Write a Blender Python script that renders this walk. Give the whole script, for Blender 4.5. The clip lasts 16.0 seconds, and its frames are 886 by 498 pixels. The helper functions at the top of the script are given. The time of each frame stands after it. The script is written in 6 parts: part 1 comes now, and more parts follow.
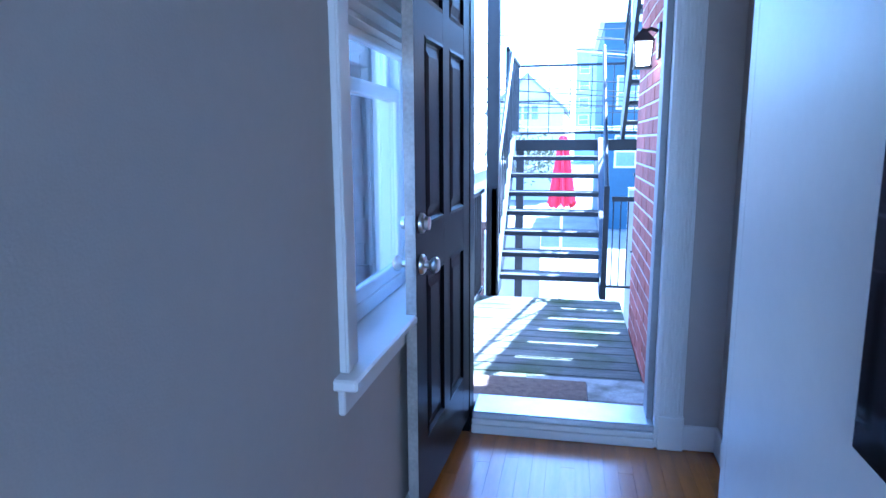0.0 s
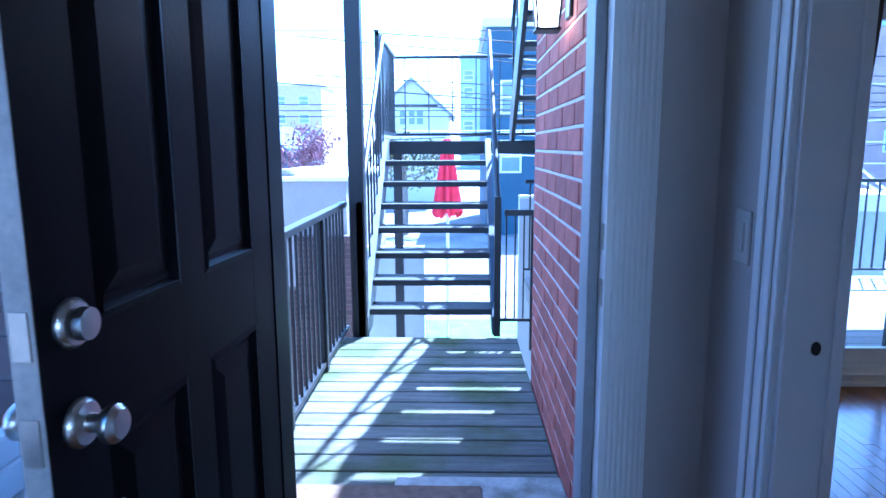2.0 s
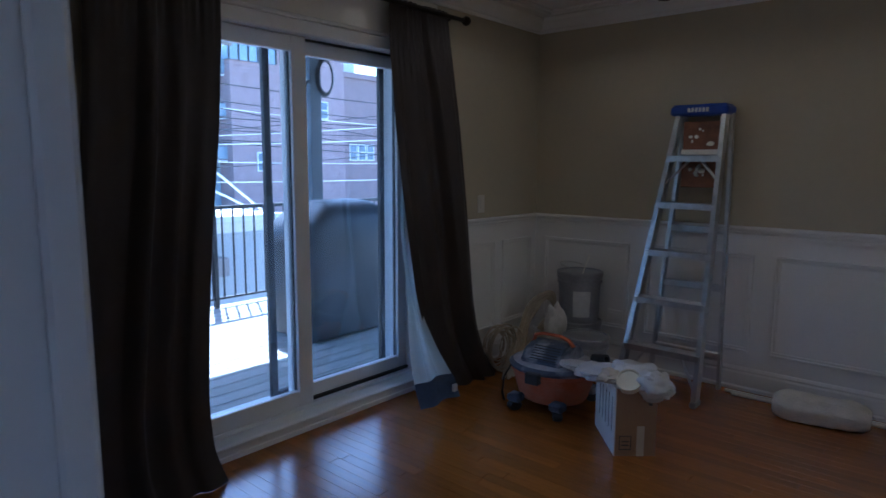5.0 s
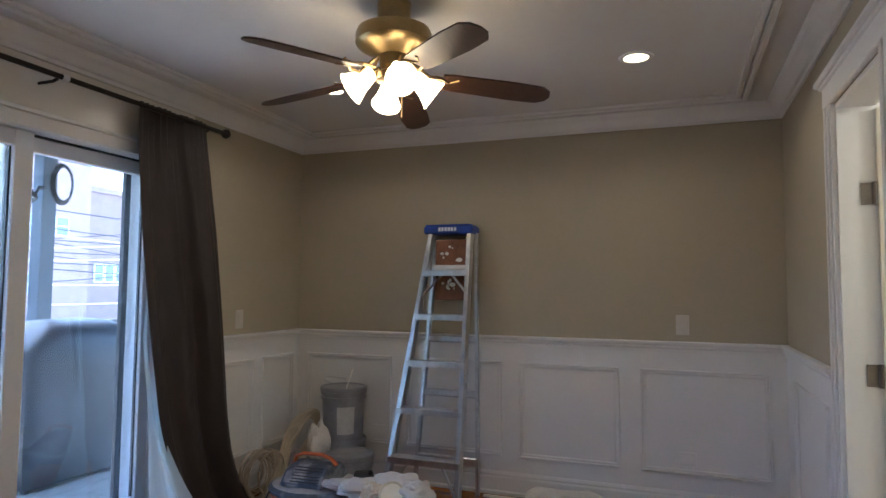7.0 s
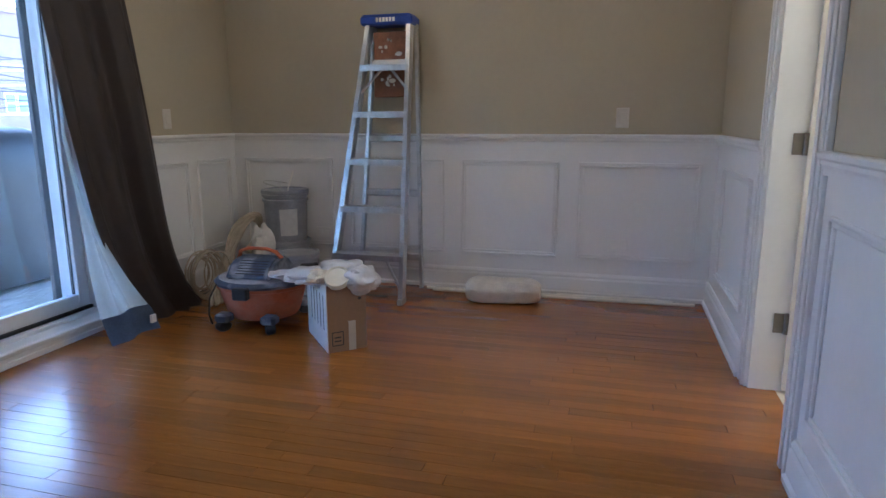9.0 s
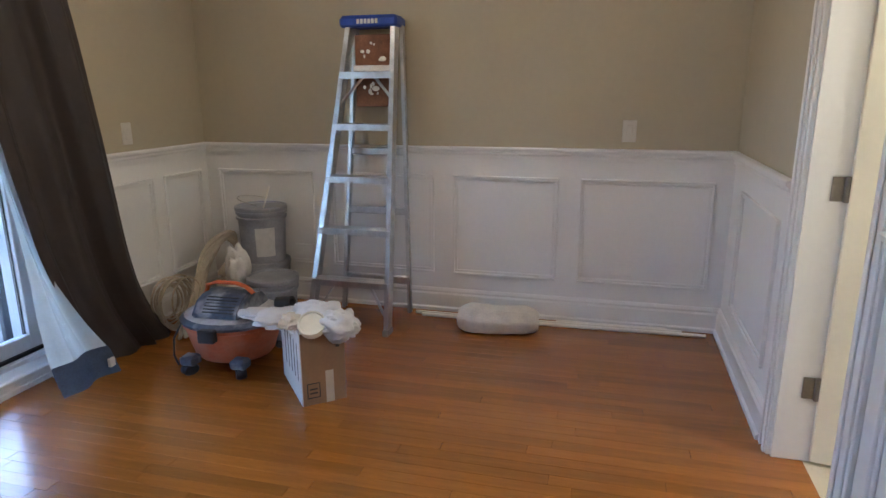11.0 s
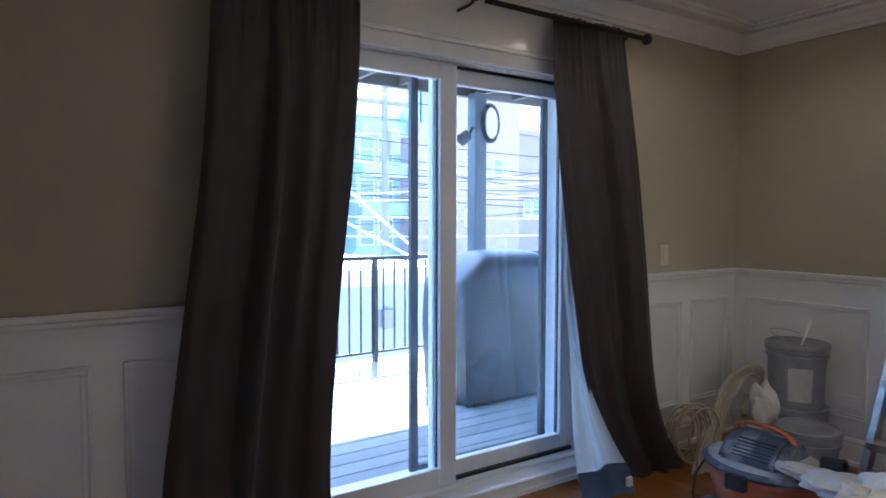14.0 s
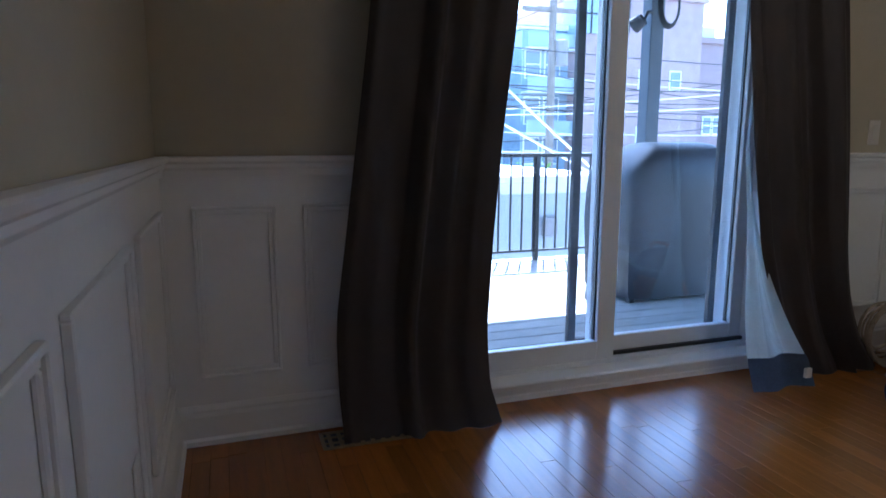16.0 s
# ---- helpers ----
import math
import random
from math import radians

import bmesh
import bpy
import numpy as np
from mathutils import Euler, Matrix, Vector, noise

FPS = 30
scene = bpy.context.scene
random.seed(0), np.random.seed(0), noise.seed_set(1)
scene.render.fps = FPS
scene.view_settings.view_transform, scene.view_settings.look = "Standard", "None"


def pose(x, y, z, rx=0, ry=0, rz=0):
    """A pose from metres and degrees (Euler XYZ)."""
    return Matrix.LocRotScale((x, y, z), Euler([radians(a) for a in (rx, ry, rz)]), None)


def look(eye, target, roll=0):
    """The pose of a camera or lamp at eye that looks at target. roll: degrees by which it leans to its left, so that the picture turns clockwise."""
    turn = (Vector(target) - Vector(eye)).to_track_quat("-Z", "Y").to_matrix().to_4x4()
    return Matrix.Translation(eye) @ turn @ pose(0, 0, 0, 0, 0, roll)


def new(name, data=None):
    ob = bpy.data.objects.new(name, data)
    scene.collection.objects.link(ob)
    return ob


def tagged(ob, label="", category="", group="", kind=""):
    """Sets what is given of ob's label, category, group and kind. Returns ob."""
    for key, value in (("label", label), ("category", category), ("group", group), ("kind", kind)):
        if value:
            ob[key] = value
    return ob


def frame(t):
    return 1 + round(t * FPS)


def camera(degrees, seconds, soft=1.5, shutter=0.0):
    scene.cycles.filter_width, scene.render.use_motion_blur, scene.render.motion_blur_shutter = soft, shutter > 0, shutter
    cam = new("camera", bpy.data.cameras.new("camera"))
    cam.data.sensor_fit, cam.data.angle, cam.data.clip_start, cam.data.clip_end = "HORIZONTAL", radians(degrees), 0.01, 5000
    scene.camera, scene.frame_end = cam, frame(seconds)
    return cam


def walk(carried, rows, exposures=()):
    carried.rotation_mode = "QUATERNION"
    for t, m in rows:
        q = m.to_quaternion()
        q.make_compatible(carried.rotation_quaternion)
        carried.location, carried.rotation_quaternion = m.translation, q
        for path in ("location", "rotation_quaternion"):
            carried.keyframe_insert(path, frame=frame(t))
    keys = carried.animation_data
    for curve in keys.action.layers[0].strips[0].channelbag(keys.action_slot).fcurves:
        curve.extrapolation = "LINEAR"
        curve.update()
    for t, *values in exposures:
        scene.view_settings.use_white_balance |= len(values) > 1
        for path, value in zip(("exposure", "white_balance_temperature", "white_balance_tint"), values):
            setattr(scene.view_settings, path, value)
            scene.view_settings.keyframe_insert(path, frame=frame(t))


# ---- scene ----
cam = camera(70.1, 16.0, 1.5, 0.15)
PATH = [
    (0, (0.266, 0.021, 1.306), (-0.128, 1.953, 0.969), -0.3),
    (0.4, (0.226, 0.239, 1.328), (-0.145, 2.176, 0.991), -0.3),
    (0.5, (0.211, 0.306, 1.321), (-0.142, 2.246, 0.988), -0.4),
    (0.8, (0.221, 0.495, 1.313), (-0.116, 2.439, 0.989), -0.5),
    (1, (0.226, 0.627, 1.31), (-0.104, 2.573, 0.987), -0.5),
    (1.5, (0.269, 0.931, 1.287), (0.01, 2.888, 0.966), -0.4),
    (2, (0.293, 1.195, 1.268), (0.241, 3.168, 0.947), -0.3),
    (2.5, (0.376, 1.391, 1.273), (0.447, 3.365, 0.961), 0.2),
    (3, (0.474, 1.557, 1.261), (0.831, 3.502, 0.959), 0.2),
    (3.5, (0.595, 1.676, 1.266), (1.346, 3.506, 0.974), 0.3),
    (3.8, (0.688, 1.686, 1.303), (1.57, 3.457, 1.005), 0.0),
    (4, (0.739, 1.718, 1.323), (1.693, 3.451, 1.026), -0.2),
    (4.5, (0.832, 1.825, 1.311), (2.048, 3.387, 1.028), 0.0),
    (5, (0.862, 1.931, 1.347), (2.363, 3.226, 1.079), 0.3),
    (7.3, (0.902, 1.888, 1.257), (2.793, 2.524, 1.407), 0.1),
    (7.5, (0.929, 1.89, 1.234), (2.833, 2.488, 1.373), -0.1),
    (7.8, (0.923, 1.881, 1.187), (2.839, 2.447, 1.267), -0.2),
    (8, (0.932, 1.891, 1.165), (2.855, 2.442, 1.166), -0.2),
    (8.5, (0.909, 1.889, 1.072), (2.819, 2.417, 0.802), 0.1),
    (8.6, (0.909, 1.885, 1.066), (2.81, 2.409, 0.729), -0.0),
    (11, (1.297, 1.94, 1.299), (3.171, 2.442, 0.813), -0.3),
    (11.5, (1.436, 2.027, 1.358), (3.333, 2.542, 0.987), -0.3),
    (12, (1.555, 2.079, 1.376), (3.438, 2.686, 1.083), -0.1),
    (12.5, (1.519, 2.144, 1.345), (3.321, 2.983, 1.127), 0.1),
    (13, (1.454, 2.19, 1.337), (3.076, 3.348, 1.17), -0.1),
    (13.2, (1.399, 2.202, 1.325), (2.927, 3.484, 1.179), 0.3),
    (13.6, (1.283, 2.239, 1.314), (2.608, 3.733, 1.196), 0.0),
    (14, (1.252, 2.243, 1.278), (2.354, 3.909, 1.185), 0.1),
    (14.5, (1.197, 2.271, 1.238), (2.139, 4.034, 1.157), 0.2),
    (15, (1.217, 2.286, 1.221), (1.998, 4.125, 1.118), 0.5),
    (15.5, (1.224, 2.252, 1.121), (1.907, 4.127, 0.991), 0.1),
    (16, (1.257, 2.235, 1.039), (1.893, 4.101, 0.704), 0.1),
]
EXPOSURES = [(0, 3.28, 4150, 10), (1, 3.08, 4050, 10), (2, 2.65, 4050, 10), (3, 2.05, 4150, 10), (3.5, 1.9, 4250, 10), (4, 1.88, 4300, 10), (5, 2.3, 4650, 10), (7.3, 3.68, 5350, 10), (8.5, 3.85, 4950, 10), (11, 4.2, 5500, 10), (12, 4.44, 5400, 10), (12.5, 4.36, 5250, 10), (13.5, 3.85, 4900, 10), (14.5, 3.36, 4920, 10), (16, 3.0, 4880, 10)]
walk(cam, [(t, look(e, g, r)) for t, e, g, r in PATH], EXPOSURES)

# ---- world, sun, large lights ----
world = bpy.data.worlds.new("world")
scene.world = world
world.use_nodes = True
wn = world.node_tree
sky = wn.nodes.new("ShaderNodeTexSky")
sky.sky_type = "NISHITA"
sky.sun_disc = False
sky.sun_elevation = radians(57)
sky.sun_rotation = radians(28)
wn.nodes["Background"].inputs["Strength"].default_value = 0.15
wn.links.new(sky.outputs[0], wn.nodes["Background"].inputs["Color"])
sun = new("sun", bpy.data.lights.new("sun", "SUN"))
sun.data.energy, sun.data.angle, sun.data.color = 5.0, radians(0.5), (1.0, 0.95, 0.88)
sun.matrix_world = look((0.3 * 9, 0.57 * 9, 9), (0, 0, 0))

# area lamp added for daylight from an unseen window at the hall's far end
hl = new("unseen_window_daylight", bpy.data.lights.new("unseen_window_daylight", "AREA"))
hl.data.shape, hl.data.size, hl.data.size_y = "RECTANGLE", 0.62, 1.55
hl.data.energy, hl.data.color = 3.5, (0.80, 0.89, 1.0)
hl.matrix_world = look((0.14, -2.64, 1.3), (0.62, 0.0, 1.2))

# ---- materials ----
MATS = {}


def mat(name, color, rough=0.5, metal=0.0, vary=0.08, scale=6.0, bump=0.0, bscale=60.0, trans=0.0, emit=0.0, stretch=(1, 1, 1), rand=0.0, spec=0.5, coat=0.0, island=0.0, ecol=None, stain=None):
    """A surface with two scales of noise in colour and fine relief."""
    m = bpy.data.materials.new(name)
    m.use_nodes = True
    nt, b = m.node_tree, m.node_tree.nodes["Principled BSDF"]
    b.inputs["Roughness"].default_value, b.inputs["Metallic"].default_value = rough, metal
    b.inputs["Specular IOR Level"].default_value = spec
    b.inputs["Coat Weight"].default_value = coat
    b.inputs["Coat Roughness"].default_value = 0.12
    tc = nt.nodes.new("ShaderNodeTexCoord")
    mp = nt.nodes.new("ShaderNodeMapping")
    mp.inputs["Scale"].default_value = stretch
    nt.links.new(tc.outputs["Object"], mp.inputs["Vector"])
    last = None
    base = nt.nodes.new("ShaderNodeRGB")
    base.outputs[0].default_value = (*color, 1)
    last = base.outputs[0]
    for sc, amt in ((scale, vary), (scale * 9, vary * 0.6)):
        nz = nt.nodes.new("ShaderNodeTexNoise")
        nz.inputs["Scale"].default_value, nz.inputs["Detail"].default_value = sc, 5.0
        nt.links.new(mp.outputs[0], nz.inputs["Vector"])
        mr = nt.nodes.new("ShaderNodeMapRange")
        mr.inputs["From Min"].default_value, mr.inputs["From Max"].default_value = 0.25, 0.75
        mr.inputs["To Min"].default_value, mr.inputs["To Max"].default_value = 1 - amt, 1 + amt
        nt.links.new(nz.outputs["Fac"], mr.inputs["Value"])
        mx = nt.nodes.new("ShaderNodeVectorMath")
        mx.operation = "SCALE"
        nt.links.new(last, mx.inputs[0])
        nt.links.new(mr.outputs[0], mx.inputs["Scale"])
        last = mx.outputs[0]
    for amt, kind in ((rand, "obj"), (island, "isl")):
        if amt:
            if kind == "obj":
                src = nt.nodes.new("ShaderNodeObjectInfo").outputs["Random"]
            else:
                src = nt.nodes.new("ShaderNodeNewGeometry").outputs["Random Per Island"]
            mr = nt.nodes.new("ShaderNodeMapRange")
            mr.inputs["To Min"].default_value, mr.inputs["To Max"].default_value = 1 - amt, 1 + amt
            nt.links.new(src, mr.inputs["Value"])
            mx = nt.nodes.new("ShaderNodeVectorMath")
            mx.operation = "SCALE"
            nt.links.new(last, mx.inputs[0])
            nt.links.new(mr.outputs[0], mx.inputs["Scale"])
            last = mx.outputs[0]
    if stain:
        # patches of a second colour: (colour, scale, from, to)
        nz = nt.nodes.new("ShaderNodeTexNoise")
        nz.inputs["Scale"].default_value, nz.inputs["Detail"].default_value = stain[1], 7.0
        nt.links.new(nt.nodes.new("ShaderNodeNewGeometry").outputs["Position"], nz.inputs["Vector"])
        mr = nt.nodes.new("ShaderNodeMapRange")
        mr.inputs["From Min"].default_value, mr.inputs["From Max"].default_value = stain[2], stain[3]
        nt.links.new(nz.outputs["Fac"], mr.inputs["Value"])
        mc = nt.nodes.new("ShaderNodeMix")
        mc.data_type = "RGBA"
        nt.links.new(mr.outputs[0], mc.inputs["Factor"])
        nt.links.new(last, mc.inputs["A"])
        mc.inputs["B"].default_value = (*stain[0], 1)
        last = mc.outputs["Result"]
    nt.links.new(last, b.inputs["Base Color"])
    if bump:
        nz = nt.nodes.new("ShaderNodeTexNoise")
        nz.inputs["Scale"].default_value, nz.inputs["Detail"].default_value = bscale, 4.0
        nt.links.new(mp.outputs[0], nz.inputs["Vector"])
        bp = nt.nodes.new("ShaderNodeBump")
        bp.inputs["Strength"].default_value, bp.inputs["Distance"].default_value = bump, 0.004
        nt.links.new(nz.outputs["Fac"], bp.inputs["Height"])
        nt.links.new(bp.outputs[0], b.inputs["Normal"])
    if trans:
        b.inputs["Transmission Weight"].default_value = trans
    if emit:
        b.inputs["Emission Color"].default_value = (*(ecol or color), 1)
        b.inputs["Emission Strength"].default_value = emit
    MATS[name] = m
    return m


WALL = mat("taupe_wall_paint", (0.436, 0.385, 0.279), 0.75, vary=0.03, scale=3, bump=0.15, bscale=220)
HALLW = mat("grey_wall_paint", (0.50, 0.46, 0.42), 0.7, vary=0.03, scale=3, bump=0.15, bscale=220)
TRIM = mat("white_trim_paint", (0.78, 0.77, 0.75), 0.4, vary=0.025, scale=5, bump=0.05, bscale=90)
CEIL = mat("ceiling_paint", (0.74, 0.73, 0.71), 0.85, vary=0.02, scale=3, bump=0.12, bscale=200)
OAK = mat("oak_floor", (0.300, 0.108, 0.015), 0.22, vary=0.18, scale=4, bump=0.06, bscale=50, stretch=(9, 0.7, 9), rand=0.16, coat=0.3)
BLACKDOOR = mat("black_door_paint", (0.0032, 0.0032, 0.0050), 0.38, spec=0.09, vary=0.1, scale=8, bump=0.08, bscale=70)
VINYL = mat("white_vinyl", (0.75, 0.76, 0.78), 0.35, vary=0.03, scale=6)
CHROME = mat("satin_nickel", (0.62, 0.60, 0.56), 0.28, 1.0, vary=0.08, scale=30)
STEEL = mat("hinge_steel", (0.45, 0.43, 0.40), 0.4, 1.0, vary=0.1, scale=30)
IRON = mat("black_iron_paint", (0.014, 0.015, 0.018), 0.45, vary=0.2, scale=12, bump=0.1, bscale=90)
DECK = mat("weathered_deck_wood", (0.125, 0.125, 0.108), 0.85, vary=0.42, scale=4, bump=0.6, bscale=50, stretch=(0.8, 8, 8), rand=0.22, stain=((0.055, 0.070, 0.018), 2.6, 0.46, 0.66))
DECKY = mat("grey_deck_wood", (0.28, 0.275, 0.26), 0.8, vary=0.22, scale=4, bump=0.5, bscale=50, stretch=(0.8, 8, 8), rand=0.14)
BRICK = mat("red_brick", (0.36, 0.115, 0.085), 0.85, vary=0.2, scale=9, bump=0.6, bscale=120, rand=0.2)
BRICKJ = mat("red_brick_far", (0.22, 0.145, 0.135), 0.88, vary=0.2, scale=5, bump=0.5, bscale=90, island=0.25)
# dark brown brick; also red brick with shade put in, by the hall window
BRICKD = mat("brown_brick_dark_shaded", (0.06, 0.034, 0.032), 0.9, vary=0.2, scale=5, bump=0.5, bscale=90, island=0.25)
MORTAR = mat("mortar", (0.66, 0.62, 0.58), 0.9, vary=0.12, scale=12, bump=0.4, bscale=150)
CURTAIN = mat("dark_brown_curtain", (0.043, 0.034, 0.032), 0.62, vary=0.12, scale=5, bump=0.2, bscale=420, spec=0.4)
ROD = mat("dark_bronze", (0.03, 0.025, 0.022), 0.4, 0.6, vary=0.1)
ALU = mat("aluminium", (0.64, 0.64, 0.635), 0.31, 1.0, vary=0.16, scale=20, bump=0.05, bscale=90)
BLUEPL = mat("blue_plastic", (0.02, 0.06, 0.33), 0.45, vary=0.12, scale=15)
PLATE = mat("almond_plate", (0.60, 0.57, 0.51), 0.4, vary=0.04, scale=20)
WHITEPL = mat("white_plastic", (0.80, 0.79, 0.76), 0.4, vary=0.03, scale=20)
CONC = mat("concrete", (0.40, 0.39, 0.36), 0.9, vary=0.25, scale=7, bump=0.5, bscale=80, stain=((0.17, 0.17, 0.13), 6.0, 0.5, 0.7))


def glass(name, tint=(1, 1, 1), dust=0.0):
    m = bpy.data.materials.new(name)
    m.use_nodes = True
    nt = m.node_tree
    nt.nodes.clear()
    out = nt.nodes.new("ShaderNodeOutputMaterial")
    tr = nt.nodes.new("ShaderNodeBsdfTransparent")
    tr.inputs[0].default_value = (*tint, 1)
    gl = nt.nodes.new("ShaderNodeBsdfGlossy")
    gl.inputs["Roughness"].default_value = 0.02
    lw = nt.nodes.new("ShaderNodeLayerWeight")
    pw = nt.nodes.new("ShaderNodeMath")
    pw.operation, pw.inputs[1].default_value = "POWER", 3.6
    nt.links.new(lw.outputs["Facing"], pw.inputs[0])
    fr = nt.nodes.new("ShaderNodeMath")
    fr.operation, fr.inputs[1].default_value, fr.inputs[2].default_value = "MULTIPLY_ADD", 0.9, 0.045
    nt.links.new(pw.outputs[0], fr.inputs[0])
    mx = nt.nodes.new("ShaderNodeMixShader")
    nt.links.new(fr.outputs[0], mx.inputs[0])
    nt.links.new(tr.outputs[0], mx.inputs[1])
    nt.links.new(gl.outputs[0], mx.inputs[2])
    last = mx.outputs[0]
    if dust:
        tc = nt.nodes.new("ShaderNodeTexCoord")
        nz = nt.nodes.new("ShaderNodeTexNoise")
        nz.inputs["Scale"].default_value, nz.inputs["Detail"].default_value = 3.5, 6.0
        nt.links.new(tc.outputs["Object"], nz.inputs["Vector"])
        mr = nt.nodes.new("ShaderNodeMapRange")
        mr.inputs["From Min"].default_value, mr.inputs["From Max"].default_value = 0.38, 0.72
        mr.inputs["To Min"].default_value, mr.inputs["To Max"].default_value = 0.003, dust
        nt.links.new(nz.outputs["Fac"], mr.inputs["Value"])
        df = nt.nodes.new("ShaderNodeBsdfTranslucent")
        df.inputs[0].default_value = (0.75, 0.82, 0.9, 1)
        m2 = nt.nodes.new("ShaderNodeMixShader")
        nt.links.new(mr.outputs[0], m2.inputs[0])
        nt.links.new(last, m2.inputs[1])
        nt.links.new(df.outputs[0], m2.inputs[2])
        last = m2.outputs[0]
    nt.links.new(last, out.inputs[0])
    return m


GLASS = glass("clear_glass", (0.92, 0.95, 0.97))
DUSTY = glass("smeared_glass", (0.93, 0.96, 0.98), dust=0.038)

# ---- builders ----


def box(bm, x0, x1, y0, y1, z0, z1, bev=0.0, m=None):
    """Adds a box, its edges bevelled, to a bmesh."""
    g = bmesh.ops.create_cube(bm, size=1.0)
    vs = g["verts"]
    mat4 = Matrix.Translation(((x0 + x1) / 2, (y0 + y1) / 2, (z0 + z1) / 2)) @ Matrix.Diagonal((abs(x1 - x0), abs(y1 - y0), abs(z1 - z0), 1))
    if m is not None:
        mat4 = m @ mat4
    bmesh.ops.transform(bm, matrix=mat4, verts=vs)
    if bev:
        es = list({e for v in vs for e in v.link_edges})
        bmesh.ops.bevel(bm, geom=es, offset=bev, segments=1, affect="EDGES", clamp_overlap=True)
    return bm


def bx(*a, **k):
    return box(bmesh.new(), *a, **k)


def tube(bm, pts, r, seg=8, closed=False, caps=True):
    """Sweeps a round section along points; r may be a list."""
    pts = [Vector(p) for p in pts]
    n = len(pts)
    rings = []
    for i, p in enumerate(pts):
        if closed:
            d = pts[(i + 1) % n] - pts[i - 1]
        else:
            d = pts[min(i + 1, n - 1)] - pts[max(i - 1, 0)]
        d = d.normalized() if d.length > 1e-9 else Vector((0, 0, 1))
        ref = Vector((0, 0, 1)) if abs(d.z) < 0.9 else Vector((1, 0, 0))
        u = d.cross(ref).normalized()
        v = d.cross(u).normalized()
        rr = r[i] if isinstance(r, (list, tuple)) else r
        rings.append([bm.verts.new(p + rr * (math.cos(a) * u + math.sin(a) * v)) for a in (2 * math.pi * k / seg for k in range(seg))])
    for i in range(n if closed else n - 1):
        a, b = rings[i], rings[(i + 1) % n]
        for k in range(seg):
            bm.faces.new((a[k], a[(k + 1) % seg], b[(k + 1) % seg], b[k]))
    if caps and not closed:
        bm.faces.new(rings[0][::-1])
        bm.faces.new(rings[-1])
    return bm


def lathe(bm, prof, seg=24, m=None):
    """Turns a profile of (radius, height) about z."""
    rings = []
    for r, z in prof:
        rings.append([bm.verts.new(((m or Matrix()) @ Vector((r * math.cos(a), r * math.sin(a), z)))) for a in (2 * math.pi * k / seg for k in range(seg))])
    for a, b in zip(rings, rings[1:]):
        for k in range(seg):
            bm.faces.new((a[k], a[(k + 1) % seg], b[(k + 1) % seg], b[k]))
    bm.faces.new(rings[0][::-1])
    bm.faces.new(rings[-1])
    return bm


def prism(bm, prof, axis, a0, a1):
    """Extrudes a closed 2D profile (p, z) along x or y; p is the other level axis."""
    ends = []
    for a in (a0, a1):
        ends.append([bm.verts.new((a, p, z) if axis == "x" else (p, a, z)) for p, z in prof])
    n = len(prof)
    for k in range(n):
        bm.faces.new((ends[0][k], ends[0][(k + 1) % n], ends[1][(k + 1) % n], ends[1][k]))
    bm.faces.new(ends[0][::-1])
    bm.faces.new(ends[1])
    return bm


def done(bm, name, material, smooth=False):
    bmesh.ops.recalc_face_normals(bm, faces=bm.faces[:])
    me = bpy.data.meshes.new(name)
    bm.to_mesh(me)
    bm.free()
    me.materials.append(material)
    if smooth:
        for p in me.polygons:
            p.use_smooth = True
        me.set_sharp_from_angle(angle=radians(40))
    return me


def part(name, bm, material, parent=None, label="", smooth=False):
    ob = new(name, done(bm, name, material, smooth))
    if parent is not None:
        ob.parent = parent
    if label:
        tagged(ob, label)
    return ob


def thing(name, label, category, group="", kind="", at=(0, 0, 0), rz=0):
    ob = new(name)
    ob.empty_display_size = 0.05
    ob.matrix_world = pose(*at, 0, 0, rz)
    return tagged(ob, label, category, group, kind)


def solid(name, bm, material, label, category, group="", kind="", smooth=False):
    return tagged(part(name, bm, material, None, "", smooth), label, category, group, kind)


def piece(name, me, parent, m):
    ob = new(name, me)
    ob.parent = parent
    ob.matrix_local = m
    return ob


def structure(name, bm, material, label, category, smooth=False):
    return solid(name, bm, material, label, category, kind="structure", smooth=smooth)


# ---- the shell ----
XW, XL, YR, YB, ZC = 1.043, 4.847, 1.317, 4.465, 2.352
XH, YD, XHL = 0.90, 2.70, -0.26
PX0, PX1, PZ0, PZ1 = 1.95, 3.62, 0.075, 2.0
DX0, DX1 = -0.149, 0.642
JY0, JY1, JZ = 1.33, 2.36, 2.05
RX0, RX1, RZ = 2.965, 3.60, 1.99

# floor slab under the planks
bm = bx(XHL - 0.1, XW, -2.6, 2.86, -0.12, -0.012)
box(bm, XW, 5.0, YR - 0.11, 4.47, -0.12, -0.012)
structure("floor", bm, OAK, "glossy honey-orange oak strip floor", "floor")
# room walls
bm = bx(XL, XL + 0.15, YR - 0.12, YB + 0.25, 0, 2.6)
structure("wall_east", bm, WALL, "taupe painted wall above white wainscot", "wall")
bm = bmesh.new()
box(bm, XH, PX0, YB, YB + 0.14, -0.1, 2.6)
box(bm, PX1, XL, YB, YB + 0.14, -0.1, 2.6)
box(bm, PX0, PX1, YB, YB + 0.14, PZ1, 2.6)
box(bm, PX0, PX1, YB, YB + 0.14, -0.1, PZ0 - 0.005)
structure("wall_north", bm, WALL, "taupe painted wall with a sliding patio door", "wall")
bm = bmesh.new()
box(bm, XW, RX0, YR - 0.12, YR, 0, 2.6)
box(bm, RX1, XL, YR - 0.12, YR, 0, 2.6)
box(bm, RX0, RX1, YR - 0.12, YR, RZ, 2.6)
